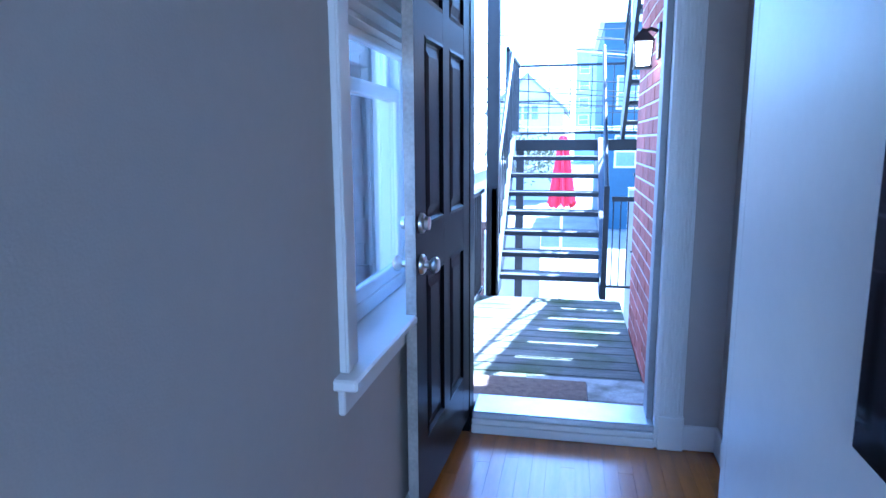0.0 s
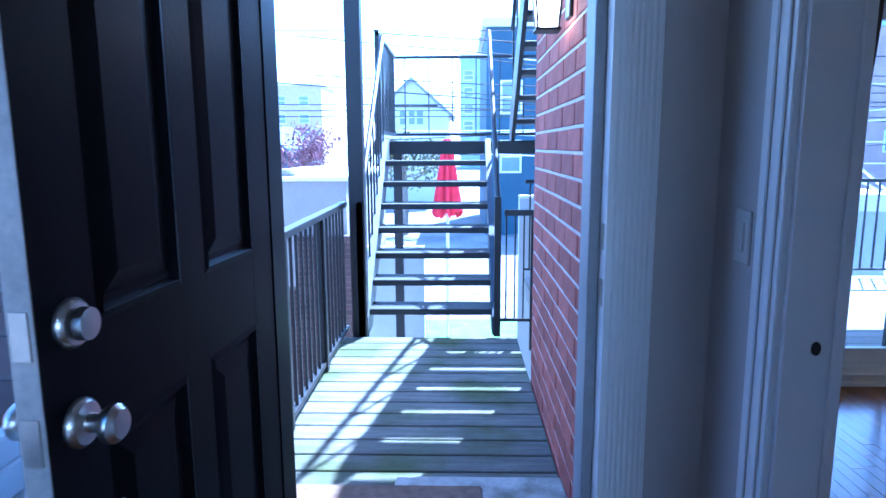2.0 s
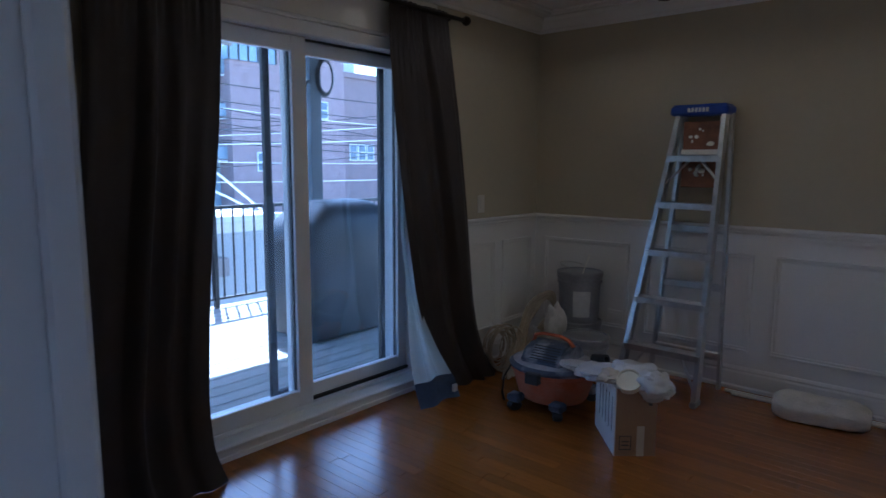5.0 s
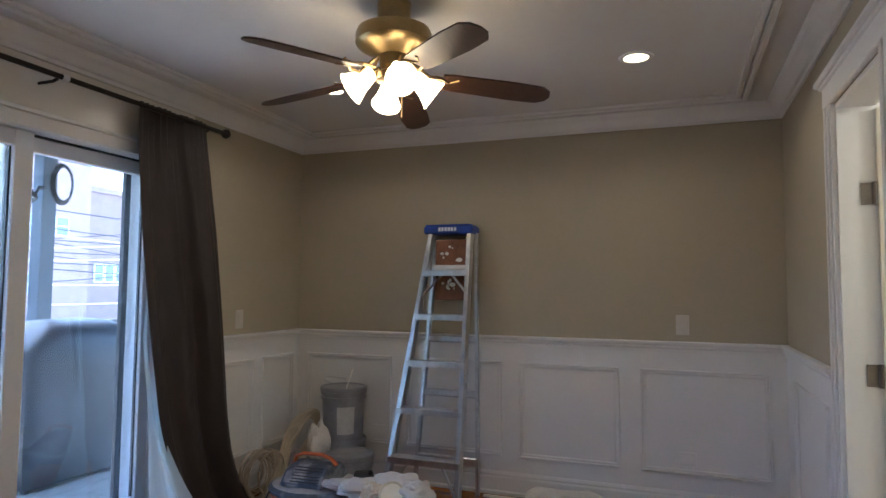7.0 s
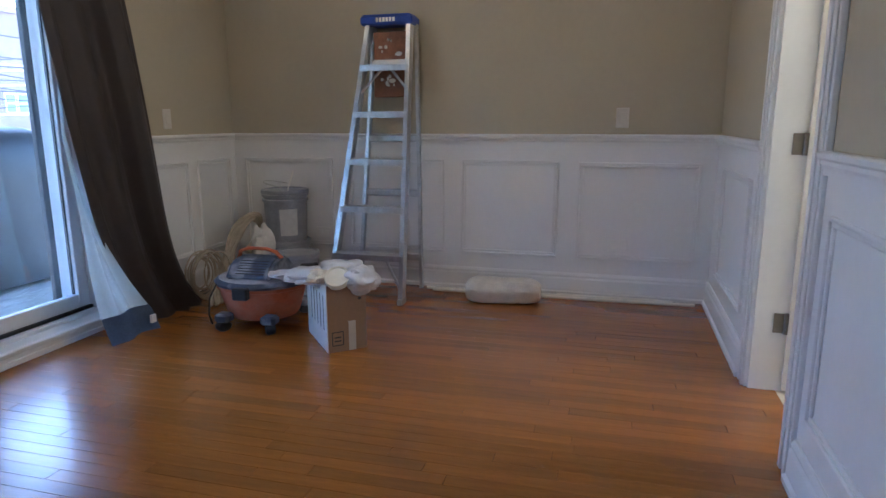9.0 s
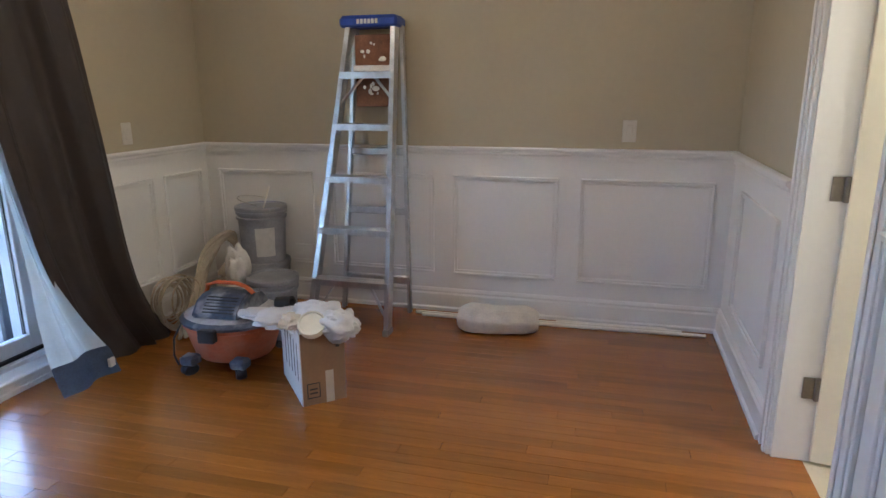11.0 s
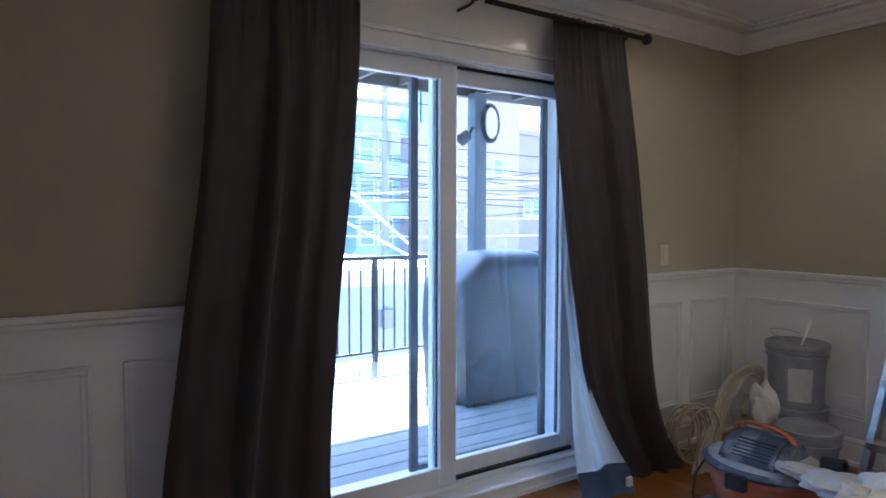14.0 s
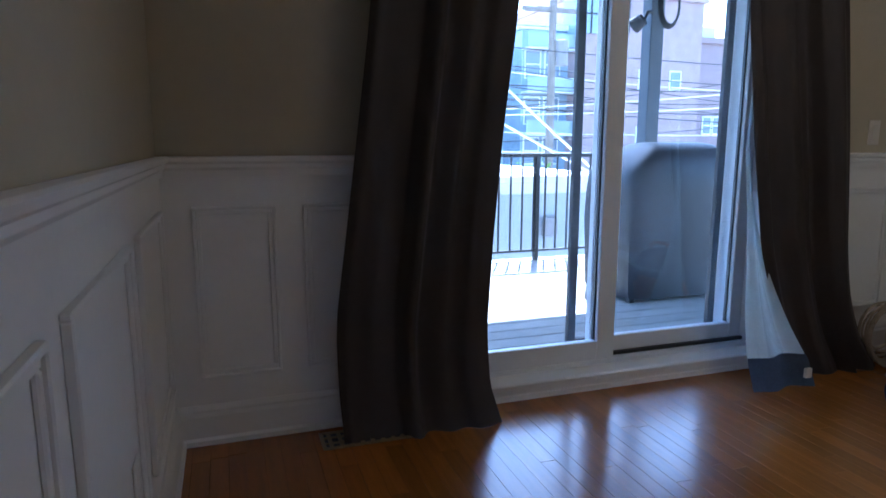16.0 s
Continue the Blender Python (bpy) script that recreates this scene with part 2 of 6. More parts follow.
structure("wall_south", bm, WALL, "taupe painted wall with a door opening", "wall")
bm = bmesh.new()
box(bm, 0.97, XW, JY1 + 0.09, YB, 0, 2.6)
box(bm, 0.97, XW, -2.6, JY0, 0, 2.6)
box(bm, 0.97, XW, JY0, JY1 + 0.09, JZ, 2.6)
structure("wall_west", bm, WALL, "taupe painted wall with a doorway to the hall", "wall")
bm = bmesh.new()
box(bm, XH, 0.97, JY1, YB + 0.14, 0, 2.6)
box(bm, 0.60, 0.97, -2.6, JY0, 0, 2.6)
box(bm, 0.60, 0.97, JY0, JY1, JZ, 2.6)
structure("wall_hall_east", bm, HALLW, "grey painted hall wall with a switch", "wall")
# hall: window wall, door wall, back wall
WY0, WY1, WZ0, WZ1 = 1.43, 2.36, 0.76, 2.05
bm = bmesh.new()
box(bm, XHL - 0.22, XHL, -2.6, WY0, 0, 2.6)
box(bm, XHL - 0.22, XHL, WY1, YD + 0.16, 0, 2.6)
box(bm, XHL - 0.22, XHL, WY0, WY1, 0, WZ0)
box(bm, XHL - 0.22, XHL, WY0, WY1, WZ1, 2.6)
structure("wall_hall_west", bm, HALLW, "grey painted hall wall with a window", "wall")
bm = bmesh.new()
box(bm, XHL, DX0 - 0.045, YD, YD + 0.10, 0, 2.6)
box(bm, DX1 + 0.02, XH, YD, YD + 0.16, 0, 2.6)
box(bm, DX0 - 0.045, DX1 + 0.02, YD, YD + 0.16, 2.10, 2.6)
structure("wall_hall_north", bm, HALLW, "grey painted wall beside the back door", "wall")
bm = bx(XHL - 0.22, -0.15, -2.75, -2.6, 0, 2.6)
box(bm, 0.50, 1.04, -2.75, -2.6, 0, 2.6)
box(bm, -0.15, 0.50, -2.75, -2.6, 0, 0.5)
box(bm, -0.15, 0.50, -2.75, -2.6, 2.1, 2.6)
structure("wall_hall_south", bm, HALLW, "grey painted end wall", "wall")
structure("ceiling", bx(XHL - 0.22, XL + 0.15, -2.75, YB + 0.14, ZC, ZC + 0.16), CEIL, "white painted ceiling", "ceiling")
# the small room behind the open door
bm = bmesh.new()
box(bm, 2.3, 4.3, -0.6, -0.5, 0, 2.6)
box(bm, 2.2, 2.3, -0.6, YR - 0.12, 0, 2.6)
box(bm, 4.3, 4.4, -0.6, YR - 0.12, 0, 2.6)
structure("wall_beyond", bm, TRIM, "cream painted walls of the next room", "wall")
structure("floor_beyond", bx(2.3, 4.3, -0.5, YR - 0.03, -0.08, -0.002), mat("cream_tile", (0.62, 0.55, 0.42), 0.4, vary=0.08), "cream tiled floor", "floor")

# ---- trim, wainscot, crown ----
RAILP = [(0, 0.925), (0.012, 0.925), (0.014, 0.945), (0.022, 0.955), (0.022, 0.966), (0.034, 0.974), (0.036, 0.986), (0.030, 0.991), (0, 0.991)]
BASEP = [(0, 0), (0.030, 0), (0.030, 0.018), (0.020, 0.026), (0.018, 0.100), (0.012, 0.112), (0.014, 0.122), (0.006, 0.138), (0, 0.138)]
CROWNP = [(0, 2.262), (0.012, 2.262), (0.016, 2.278), (0.030, 2.286), (0.058, 2.318), (0.075, 2.330), (0.085, 2.345), (0.085, 2.36), (0, 2.36)]


def run(name, prof, wall, a0, a1, off=0.006):
    """A moulding along one of the room's walls."""
    bm = bmesh.new()
    if wall == "e":
        prism(bm, [(XL - off - p, z) for p, z in prof], "y", a0, a1)
    elif wall == "w":
        prism(bm, [(XW + off + p, z) for p, z in prof], "y", a0, a1)
    elif wall == "n":
        prism(bm, [(YB - off - p, z) for p, z in prof], "x", a0, a1)
    else:
        prism(bm, [(YR + off + p, z) for p, z in prof], "x", a0, a1)
    return bm


SPANS = [("e", YR, YB), ("w", JY1 + 0.32, YB), ("n", XW, PX0 - 0.09), ("n", PX1 + 0.09, XL), ("s", XW, RX0 - 0.09), ("s", RX1 + 0.092, XL)]
for wl, a0, a1 in SPANS:
    bm = bmesh.new()
    if wl == "e":
        box(bm, XL - 0.006, XL, a0, a1, 0, 0.94)
    elif wl == "w":
        box(bm, XW, XW + 0.006, a0, a1, 0, 0.94)
    elif wl == "n":
        box(bm, a0, a1, YB - 0.006, YB, 0, 0.94)
    else:
        box(bm, a0, a1, YR, YR + 0.006, 0, 0.94)
    structure("wainscot", bm, TRIM, "white painted wainscot board", "wainscot")
    structure("trim_chair_rail", run("r", RAILP, wl, a0, a1), TRIM, "white moulded chair rail", "trim")
    structure("baseboard", run("b", BASEP, wl, a0, a1), TRIM, "tall white moulded baseboard", "baseboard")
for wl, a0, a1 in (("e", YR, YB), ("w", YR, YB), ("n", XW, XL), ("s", XW, XL)):
    structure("trim_crown", run("c", CROWNP, wl, a0, a1, 0.0), TRIM, "white crown moulding", "trim")
ceil_band = thing("trim_ceiling_band", "white double moulding band on the ceiling", "trim", kind="structure")
for off, h in ((0.20, 0.026), (0.235, 0.015)):
    x0, x1, y0, y1 = XW + off, XL - off, YR + off, YB - off
    for q in ((x0, x1, y0, y0 + 0.024), (x0, x1, y1 - 0.024, y1), (x0, x0 + 0.024, y0 + 0.024, y1 - 0.024), (x1 - 0.024, x1, y0 + 0.024, y1 - 0.024)):
        part("moulding", bx(*q, ZC - h, ZC + 0.002, bev=0.004), TRIM, ceil_band)


def panel_frame(wall, a0, a1, z0=0.235, z1=0.826):
    """A picture-frame moulding on the wainscot, with two steps."""
    bm = bmesh.new()

    def bar(a, b, c, d, t0, t1):
        if wall == "e":
            box(bm, XL - t1, XL - t0, a, b, c, d, bev=0.003)
        elif wall == "w":
            box(bm, XW + t0, XW + t1, a, b, c, d, bev=0.003)
        elif wall == "n":
            box(bm, a, b, YB - t1, YB - t0, c, d, bev=0.003)
        else:
            box(bm, a, b, YR + t0, YR + t1, c, d, bev=0.003)
    for w0, w1, t in ((0.0, 0.012, 0.022), (0.012, 0.028, 0.015)):
        bar(a0 + w0, a1 - w0, z0 + w0, z0 + w1, 0.005, t)
        bar(a0 + w0, a1 - w0, z1 - w1, z1 - w0, 0.005, t)
        bar(a0 + w0, a0 + w1, z0 + w1, z1 - w1, 0.005, t)
        bar(a1 - w1, a1 - w0, z0 + w1, z1 - w1, 0.005, t)
    return structure("trim_panel_frame", bm, TRIM, "white picture-frame moulding on the wainscot", "trim")


for wl, a0, a1 in (("e", 3.715, 4.372), ("e", 2.942, 3.599), ("e", 2.219, 2.826), ("e", 1.408, 2.098), ("n", 4.414, 4.767), ("n", 3.97, 4.323),
                   ("n", 1.139, 1.409), ("n", 1.50, 1.80), ("w", 2.74, 3.00), ("w", 3.11, 3.67), ("w", 3.80, 4.36), ("s", 3.83, 4.56), ("s", 2.02, 2.78)):
    panel_frame(wl, a0, a1)


def wall_plate(name, label, at, rz, horizontal=False, outlet=False, rocker=True):
    """A switch or outlet plate; its face looks along local -y."""
    t = thing(name, label, "outlet" if outlet else "light switch", at=at, rz=rz)
    w, h = (0.058, 0.036) if horizontal else (0.036, 0.058)
    pmt = WHITEPL if outlet else PLATE
    part("plate", bx(-w, w, -0.006, 0, -h, h, bev=0.003), pmt, t)
    if outlet:
        for s in (-1, 1):
            c = (s * 0.02, 0) if horizontal else (0, s * 0.02)
            part("socket", bx(c[0] - 0.014, c[0] + 0.014, -0.008, -0.005, c[1] - 0.015, c[1] + 0.015, bev=0.002), pmt, t)
    else:
        part("rocker", bx(-0.016, 0.016, -0.010, -0.005, -0.032, 0.032, bev=0.003), PLATE, t)
    return t


wall_plate("light_switch", "almond rocker switch on taupe wall over chair rail", (XL, 1.861, 1.086), -90)
wall_plate("light_switch", "almond rocker switch beside the patio curtain", (4.177, YB, 1.085), 0)
wall_plate("light_switch", "almond rocker switch on the grey hall wall", (XH, 2.545, 1.075), -90)
wall_plate("wall_outlet", "white horizontal outlet on white wainscot panel", (XL - 0.006, 1.854, 0.325), -90, True, True)
wall_plate("wall_outlet", "white horizontal outlet behind the step ladder", (XL - 0.006, 3.80, 0.325), -90, True, True)
wall_plate("wall_outlet", "white outlet low on the white wainscot", (XW + 0.006, 3.56, 0.345), 90, False, True)

# ---- hall trim ----


def hall_base(q):
    bm = bmesh.new()
    box(bm, *q, 0, 0.11, bev=0.004)
    structure("baseboard", bm, TRIM, "white painted baseboard", "baseboard")


hall_base((XH - 0.016, XH, JY1 + 0.09, YD - 0.016))
hall_base((DX1 + 0.115, XH, YD - 0.016, YD))
hall_base((XHL, XHL + 0.016, -2.6, YD - 0.016))
hall_base((0.572, 0.588, -2.6, JY0 - 0.032))
structure("trim_hall_pier", bx(0.588, 0.60, -2.6, JY0 - 0.03, 0, 2.36), TRIM, "white painted panelling on the hall pier", "trim")
# doorway between hall and room: jambs, stops, casings
bm = bmesh.new()
box(bm, XH - 0.004, 1.008, JY1 - 0.018, JY1 + 0.002, 0, JZ)
box(bm, 0.97, 1.008, JY1 + 0.002, JY1 + 0.09, 0, JZ, bev=0.003)
box(bm, 0.596, XW, JY0 + 0.001, JY0 + 0.012, 0, JZ)
box(bm, 0.588, 0.60, JY0 - 0.03, JY0 + 0.012, 0, JZ, bev=0.003)
box(bm, XH - 0.004, XW + 0.004, JY0, JY1, JZ - 0.018, JZ + 0.002)
box(bm, 0.982, 1.004, JY1 - 0.028, JY1 - 0.018, 0, JZ - 0.018, bev=0.003)
structure("trim_doorway_jamb", bm, TRIM, "white doorway jamb with a latch hole", "trim")
bm = bmesh.new()
lathe(bm, [(0.001, 0), (0.009, 0), (0.009, 0.002), (0.001, 0.002)], 14, pose(0.955, JY1 - 0.0185, 0.893, 90, 0, 0) @ Matrix.Diagonal((1, 1.5, 1, 1)))
structure("trim_latch_hole", bm, ROD, "dark empty latch hole in a jamb", "latch hole")


def casing_y(x0, x1, y0, y1, z1):
    """Moulded casing of an upright strip, steps toward its outer edge."""
    bm = bmesh.new()
    w = (y1 - y0)
    box(bm, x0, x1, y0, y1, 0, z1, bev=0.003)
    d = 0.006 if x1 <= XH + 0.001 else -0.006
    if d > 0:
        box(bm, x0 - d, x0, y0 + w * 0.2, y0 + w * 0.45, 0, z1, bev=0.002)
        box(bm, x0 - d, x0, y0 + w * 0.7, y1, 0, z1, bev=0.002)
    else:
        box(bm, x1, x1 - d, y0 + w * 0.2, y0 + w * 0.45, 0, z1, bev=0.002)
        box(bm, x1, x1 - d, y0 + w * 0.7, y1, 0, z1, bev=0.002)
    structure("trim_casing", bm, TRIM, "white moulded door casing", "trim")


casing_y(XH - 0.018, XH, JY1 - 0.004, JY1 + 0.086, JZ + 0.08)
for x0, x1 in ((XW, XW + 0.02),):
    structure("trim_casing", bx(x0, x1, JY0 + 0.02, JY1 + 0.09, JZ + 0.082, JZ + 0.17, bev=0.004), TRIM, "white door head casing", "trim")

# back door frame with fluted casing, threshold and strikes
bm = bmesh.new()
box(bm, DX1, DX1 + 0.02, YD - 0.01, YD + 0.17, 0, 2.10)
box(bm, DX0 - 0.045, DX1, YD - 0.01, YD + 0.17, 2.08, 2.10)
structure("trim_door_frame", bm, TRIM, "white back door frame", "trim")
structure("trim_hinge_jamb", bx(DX0 - 0.045, DX0 - 0.009, YD - 0.01, YD + 0.10, 0, 2.08), BLACKDOOR, "black painted hinge jamb of the back door", "trim")
bm = bmesh.new()
box(bm, DX1 - 0.028, DX1, YD + 0.055, YD + 0.165, 0.1, 2.08, bev=0.003)
structure("trim_weather_strip", bm, mat("weather_strip", (0.30, 0.30, 0.31), 0.5, vary=0.1), "grey door stop with weather strip", "trim")
bm = bmesh.new()
box(bm, DX1 + 0.016, DX1 + 0.112, YD - 0.020, YD, 0, 2.16, bev=0.003)
for k in range(6):
    box(bm, DX1 + 0.026 + 0.0135 * k, DX1 + 0.026 + 0.0135 * k + 0.008, YD - 0.026, YD - 0.019, 0.16, 2.10, bev=0.002)
box(bm, DX1 + 0.012, DX1 + 0.116, YD - 0.030, YD - 0.001, 0, 0.15, bev=0.003)
structure("trim_fluted_casing", bm, TRIM, "white fluted door casing", "trim")
structure("trim_casing", bx(XHL + 0.002, DX0 - 0.047, YD - 0.02, YD, 0, 2.16, bev=0.003), TRIM, "white door casing", "trim")
structure("trim_casing", bx(XHL + 0.002, DX1 + 0.12, YD - 0.024, YD, 2.162, 2.27, bev=0.004), TRIM, "white door head casing", "trim")
bm = bmesh.new()
box(bm, DX0, DX1, YD - 0.026, YD + 0.02, 0, 0.040, bev=0.004)
box(bm, DX0, DX1, YD - 0.018, YD + 0.02, 0.041, 0.066, bev=0.004)
structure("trim_threshold_riser", bm, TRIM, "white moulded riser under the threshold", "trim")
structure("trim_threshold", bx(DX0, DX1, YD - 0.01, YD + 0.20, 0.067, 0.098, bev=0.006), mat("mill_aluminium", (0.62, 0.66, 0.70), 0.3, 0.7, vary=0.1, scale=14), "aluminium door threshold", "trim")
for z in (0.912, 1.05):
    structure("trim_strike_plate", bx(DX1 - 0.003, DX1 + 0.001, YD + 0.005, YD + 0.045, z - 0.032, z + 0.032, bev=0.001), CHROME, "brushed metal strike plate", "strike plate")

# ---- back door leaf, open against the window ----
bd = thing("door_1", "open black six-panel back door with satin knob", "door", kind="structure", at=(DX0 - 0.012, YD - 0.016, 0.075), rz=-93.0)
# local x runs from hinge to free edge, local y from the black outer face (+) to the inner face (-)
LW, LH, LT = 0.79, 2.0, 0.034
part("core", bx(0, LW, -LT + 0.006, -0.010, 0, LH), BLACKDOOR, bd)
part("edge", bx(LW, LW + 0.002, -LT, 0, 0, LH), mat("grubby_cream_paint", (0.40, 0.37, 0.33), 0.5, vary=0.25, scale=9, bump=0.2, bscale=60), bd, "grubby cream painted door edge")
part("inner_face", bx(0, LW, -LT, -LT + 0.006, 0, LH), TRIM, bd, "white painted inner face")
sx = [(0, 0.115), (0.35, 0.44), (0.675, LW)]
pz = [(0.22, 0.80), (0.96, 1.56), (1.66, 1.88)]
bm = bmesh.new()
for a, b in sx:
    box(bm, a, b, -0.011, 0, 0, LH)
zz = [0] + [v for p in pz for v in p] + [LH]
for k in range(0, len(zz), 2):
    for a, b in ((0.115, 0.35), (0.44, 0.675)):
        box(bm, a, b, -0.011, -0.0002, zz[k], zz[k + 1])
part("stile_and_rail", bm, BLACKDOOR, bd)
for a, b in ((0.115, 0.35), (0.44, 0.675)):
    for z0, z1 in pz:
        bm = bmesh.new()
        vs = []
        for off, yy in ((0.0, -0.0005), (0.012, 0.003), (0.020, -0.008), (0.030, -0.009), (0.060, -0.002), (0.066, -0.002)):
            vs.append([bm.verts.new(p) for p in ((a + off, yy, z0 + off), (b - off, yy, z0 + off), (b - off, yy, z1 - off), (a + off, yy, z1 - off))])
        for r0, r1 in zip(vs, vs[1:]):
            for k in range(4):
                bm.faces.new((r0[k], r0[(k + 1) % 4], r1[(k + 1) % 4], r1[k]))
        bm.faces.new(vs[-1])
        part("raised_panel", bm, BLACKDOOR, bd)


def knob_set(x, z, knob=True):
    for s in (1, -1):
        y0 = 0 if s > 0 else -LT
        m = pose(x, y0, z, -90 * s, 0, 0)
        prof = [(0.001, 0), (0.033, 0), (0.033, 0.006), (0.028, 0.012), (0.013, 0.014)]
        if knob:
            prof += [(0.012, 0.028), (0.020, 0.034), (0.026, 0.042), (0.026, 0.050), (0.019, 0.058), (0.001, 0.060)]
        else:
            prof += [(0.022, 0.016), (0.021, 0.028), (0.001, 0.030)]
        part("door_knob" if knob else "deadbolt", lathe(bmesh.new(), prof, 20, m), CHROME, bd, "satin nickel", smooth=True)
    part("latch_plate", bx(LW + 0.002, LW + 0.004, -0.029, -0.006, z - 0.03, z + 0.03), STEEL, bd)


knob_set(0.730, 0.842)
knob_set(0.730, 0.975, False)
for z in (0.2, 1.0, 1.8):
    part("hinge", tube(bmesh.new(), [(-0.004, -LT - 0.004, z - 0.045), (-0.004, -LT - 0.004, z + 0.045)], 0.007, 8), STEEL, bd)

# ---- hall window ----
win = thing("window_1", "white vinyl single-hung window with raised blind", "window", kind="structure")
XG = -0.385
bm = bmesh.new()
box(bm, XHL - 0.2, XHL - 0.001, WY0, WY0 + 0.012, WZ0, WZ1)
box(bm, XHL - 0.2, XHL - 0.001, WY1 - 0.012, WY1, WZ0, WZ1)
box(bm, XHL - 0.2, XHL - 0.001, WY0, WY1, WZ1 - 0.012, WZ1)
part("window_liner", bm, TRIM, win)
bm = bmesh.new()
y0, y1, z0, z1 = WY0 + 0.012, WY1 - 0.012, WZ0 + 0.006, WZ1 - 0.012
for q in ((y0, y0 + 0.05, z0, z1), (y1 - 0.05, y1, z0, z1), (y0 + 0.05, y1 - 0.05, z0, z0 + 0.05), (y0 + 0.05, y1 - 0.05, z1 - 0.05, z1)):
    box(bm, XG - 0.05, XG + 0.03, *q, bev=0.004)
part("window_frame", bm, VINYL, win)
for nm, za, zb, xo in (("lower_sash", z0 + 0.05, 1.49, 0.012), ("upper_sash", 1.45, z1 - 0.05, -0.022)):
    bm = bmesh.new()
    ya, yb = y0 + 0.05, y1 - 0.05
    for q in ((ya, ya + 0.04, za, zb), (yb - 0.04, yb, za, zb), (ya + 0.04, yb - 0.04, za, za + 0.045), (ya + 0.04, yb - 0.04, zb - 0.045, zb)):
        box(bm, XG + xo - 0.015, XG + xo + 0.015, *q, bev=0.004)
    sash = part(nm, bm, VINYL, win)
    pane = part("pane", bx(XG + xo - 0.003, XG + xo + 0.003, ya + 0.04, yb - 0.04, za + 0.045, zb - 0.045), GLASS, sash)
    pane.visible_shadow = False
part("window_sill", bx(XHL - 0.14, XHL + 0.058, WY0 - 0.105, WY1 + 0.10, WZ0 - 0.025, WZ0 + 0.004, bev=0.006), TRIM, win)
part("apron", bx(XHL, XHL + 0.018, WY0 - 0.08, WY1 + 0.08, WZ0 - 0.095, WZ0 - 0.026, bev=0.004), TRIM, win)
for a, b in ((WY0 - 0.062, WY0 + 0.022), (WY1 - 0.004, WY1 + 0.085)):
    bm = bx(XHL, XHL + 0.018, a, b, WZ0 + 0.005, WZ1 + 0.08, bev=0.003)
    box(bm, XHL + 0.018, XHL + 0.024, a, a + 0.03, WZ0 + 0.005, WZ1 + 0.08, bev=0.002)
    part("window_casing", bm, TRIM, win)
part("head_casing", bx(XHL, XHL + 0.02, WY0 - 0.1, WY1 + 0.1, WZ1 + 0.082, WZ1 + 0.18, bev=0.004), TRIM, win)
blind = thing("window_blind", "white pleated cellular blind drawn half up", "blind")
FAB = mat("blind_fabric", (0.78, 0.77, 0.74), 0.85, vary=0.04, scale=10, bump=0.2, bscale=200)
bm = bmesh.new()
prof = []
n = 18
for k in range(n + 1):
    z = 2.02 - k * (2.02 - 1.60) / n
    prof.append((XG + 0.075 + (0.012 if k % 2 else 0.0), z))
prof += [(XG + 0.055, 1.60), (XG + 0.055, 2.02)]
prism(bm, prof, "y", WY0 + 0.02, WY1 - 0.02)
part("pleated_fabric", bm, FAB, blind)
part("bottom_rail", bx(XG + 0.055, XG + 0.09, WY0 + 0.02, WY1 - 0.02, 1.575, 1.60, bev=0.004), WHITEPL, blind)

# ---- patio door ----
pat = thing("door_2", "white vinyl sliding patio door with clear glass", "patio door", kind="structure")
fr = bmesh.new()
box(fr, PX0, PX0 + 0.035, 4.50, 4.79, PZ0, PZ1 - 0.02, bev=0.003)
box(fr, PX1 - 0.035, PX1, 4.50, 4.79, PZ0, PZ1 - 0.02, bev=0.003)
box(fr, PX0, PX1, 4.50, 4.79, PZ1 - 0.045, PZ1, bev=0.003)
box(fr, PX0, PX1, 4.53, 4.79, PZ0 - 0.004, PZ0 + 0.02, bev=0.003)
part("door_frame", fr, VINYL, pat)
for nm, xa, xb, yc in (("sliding_panel", PX0 + 0.03, 2.84, 4.552), ("fixed_panel", 2.745, PX1 - 0.03, 4.602)):
    bm = bmesh.new()
    za, zb = PZ0 + 0.02, PZ1 - 0.045
    w = 0.088 if nm == "sliding_panel" else 0.07
    box(bm, xa, xa + w, yc - 0.02, yc + 0.02, za, zb, bev=0.004)
    box(bm, xb - w, xb, yc - 0.02, yc + 0.02, za, zb, bev=0.004)
    box(bm, xa + w, xb - w, yc - 0.02, yc + 0.02, za, za + 0.085, bev=0.004)
    box(bm, xa + w, xb - w, yc - 0.02, yc + 0.02, zb - 0.075, zb, bev=0.004)
    pn = part(nm, bm, VINYL, pat)
    g = bmesh.new()
    for q in ((xa + w - 0.004, xa + w + 0.008, za + 0.08, zb - 0.07), (xb - w - 0.008, xb - w + 0.004, za + 0.08, zb - 0.07)):
        box(g, q[0], q[1], yc + 0.002, yc + 0.016, q[2], q[3])
    part("gasket", g, IRON, pn)
    pane = part("pane", bx(xa + w - 0.002, xb - w + 0.002, yc - 0.004, yc + 0.004, za + 0.083, zb - 0.073), DUSTY, pn)
    pane.visible_shadow = False
scr = bmesh.new()
for xa, xb in ((2.728, 2.768), (2.865, 2.900), (3.530, 3.568)):
    box(scr, xa, xb, 4.74, 4.768, PZ0 + 0.02, PZ1 - 0.045, bev=0.003)
for xa, xb in ((2.768, 2.865), (2.900, 3.530)):
    box(scr, xa, xb, 4.74, 4.768, PZ1 - 0.075, PZ1 - 0.045, bev=0.003)
    box(scr, xa, xb, 4.74, 4.768, PZ0 + 0.02, PZ0 + 0.05, bev=0.003)
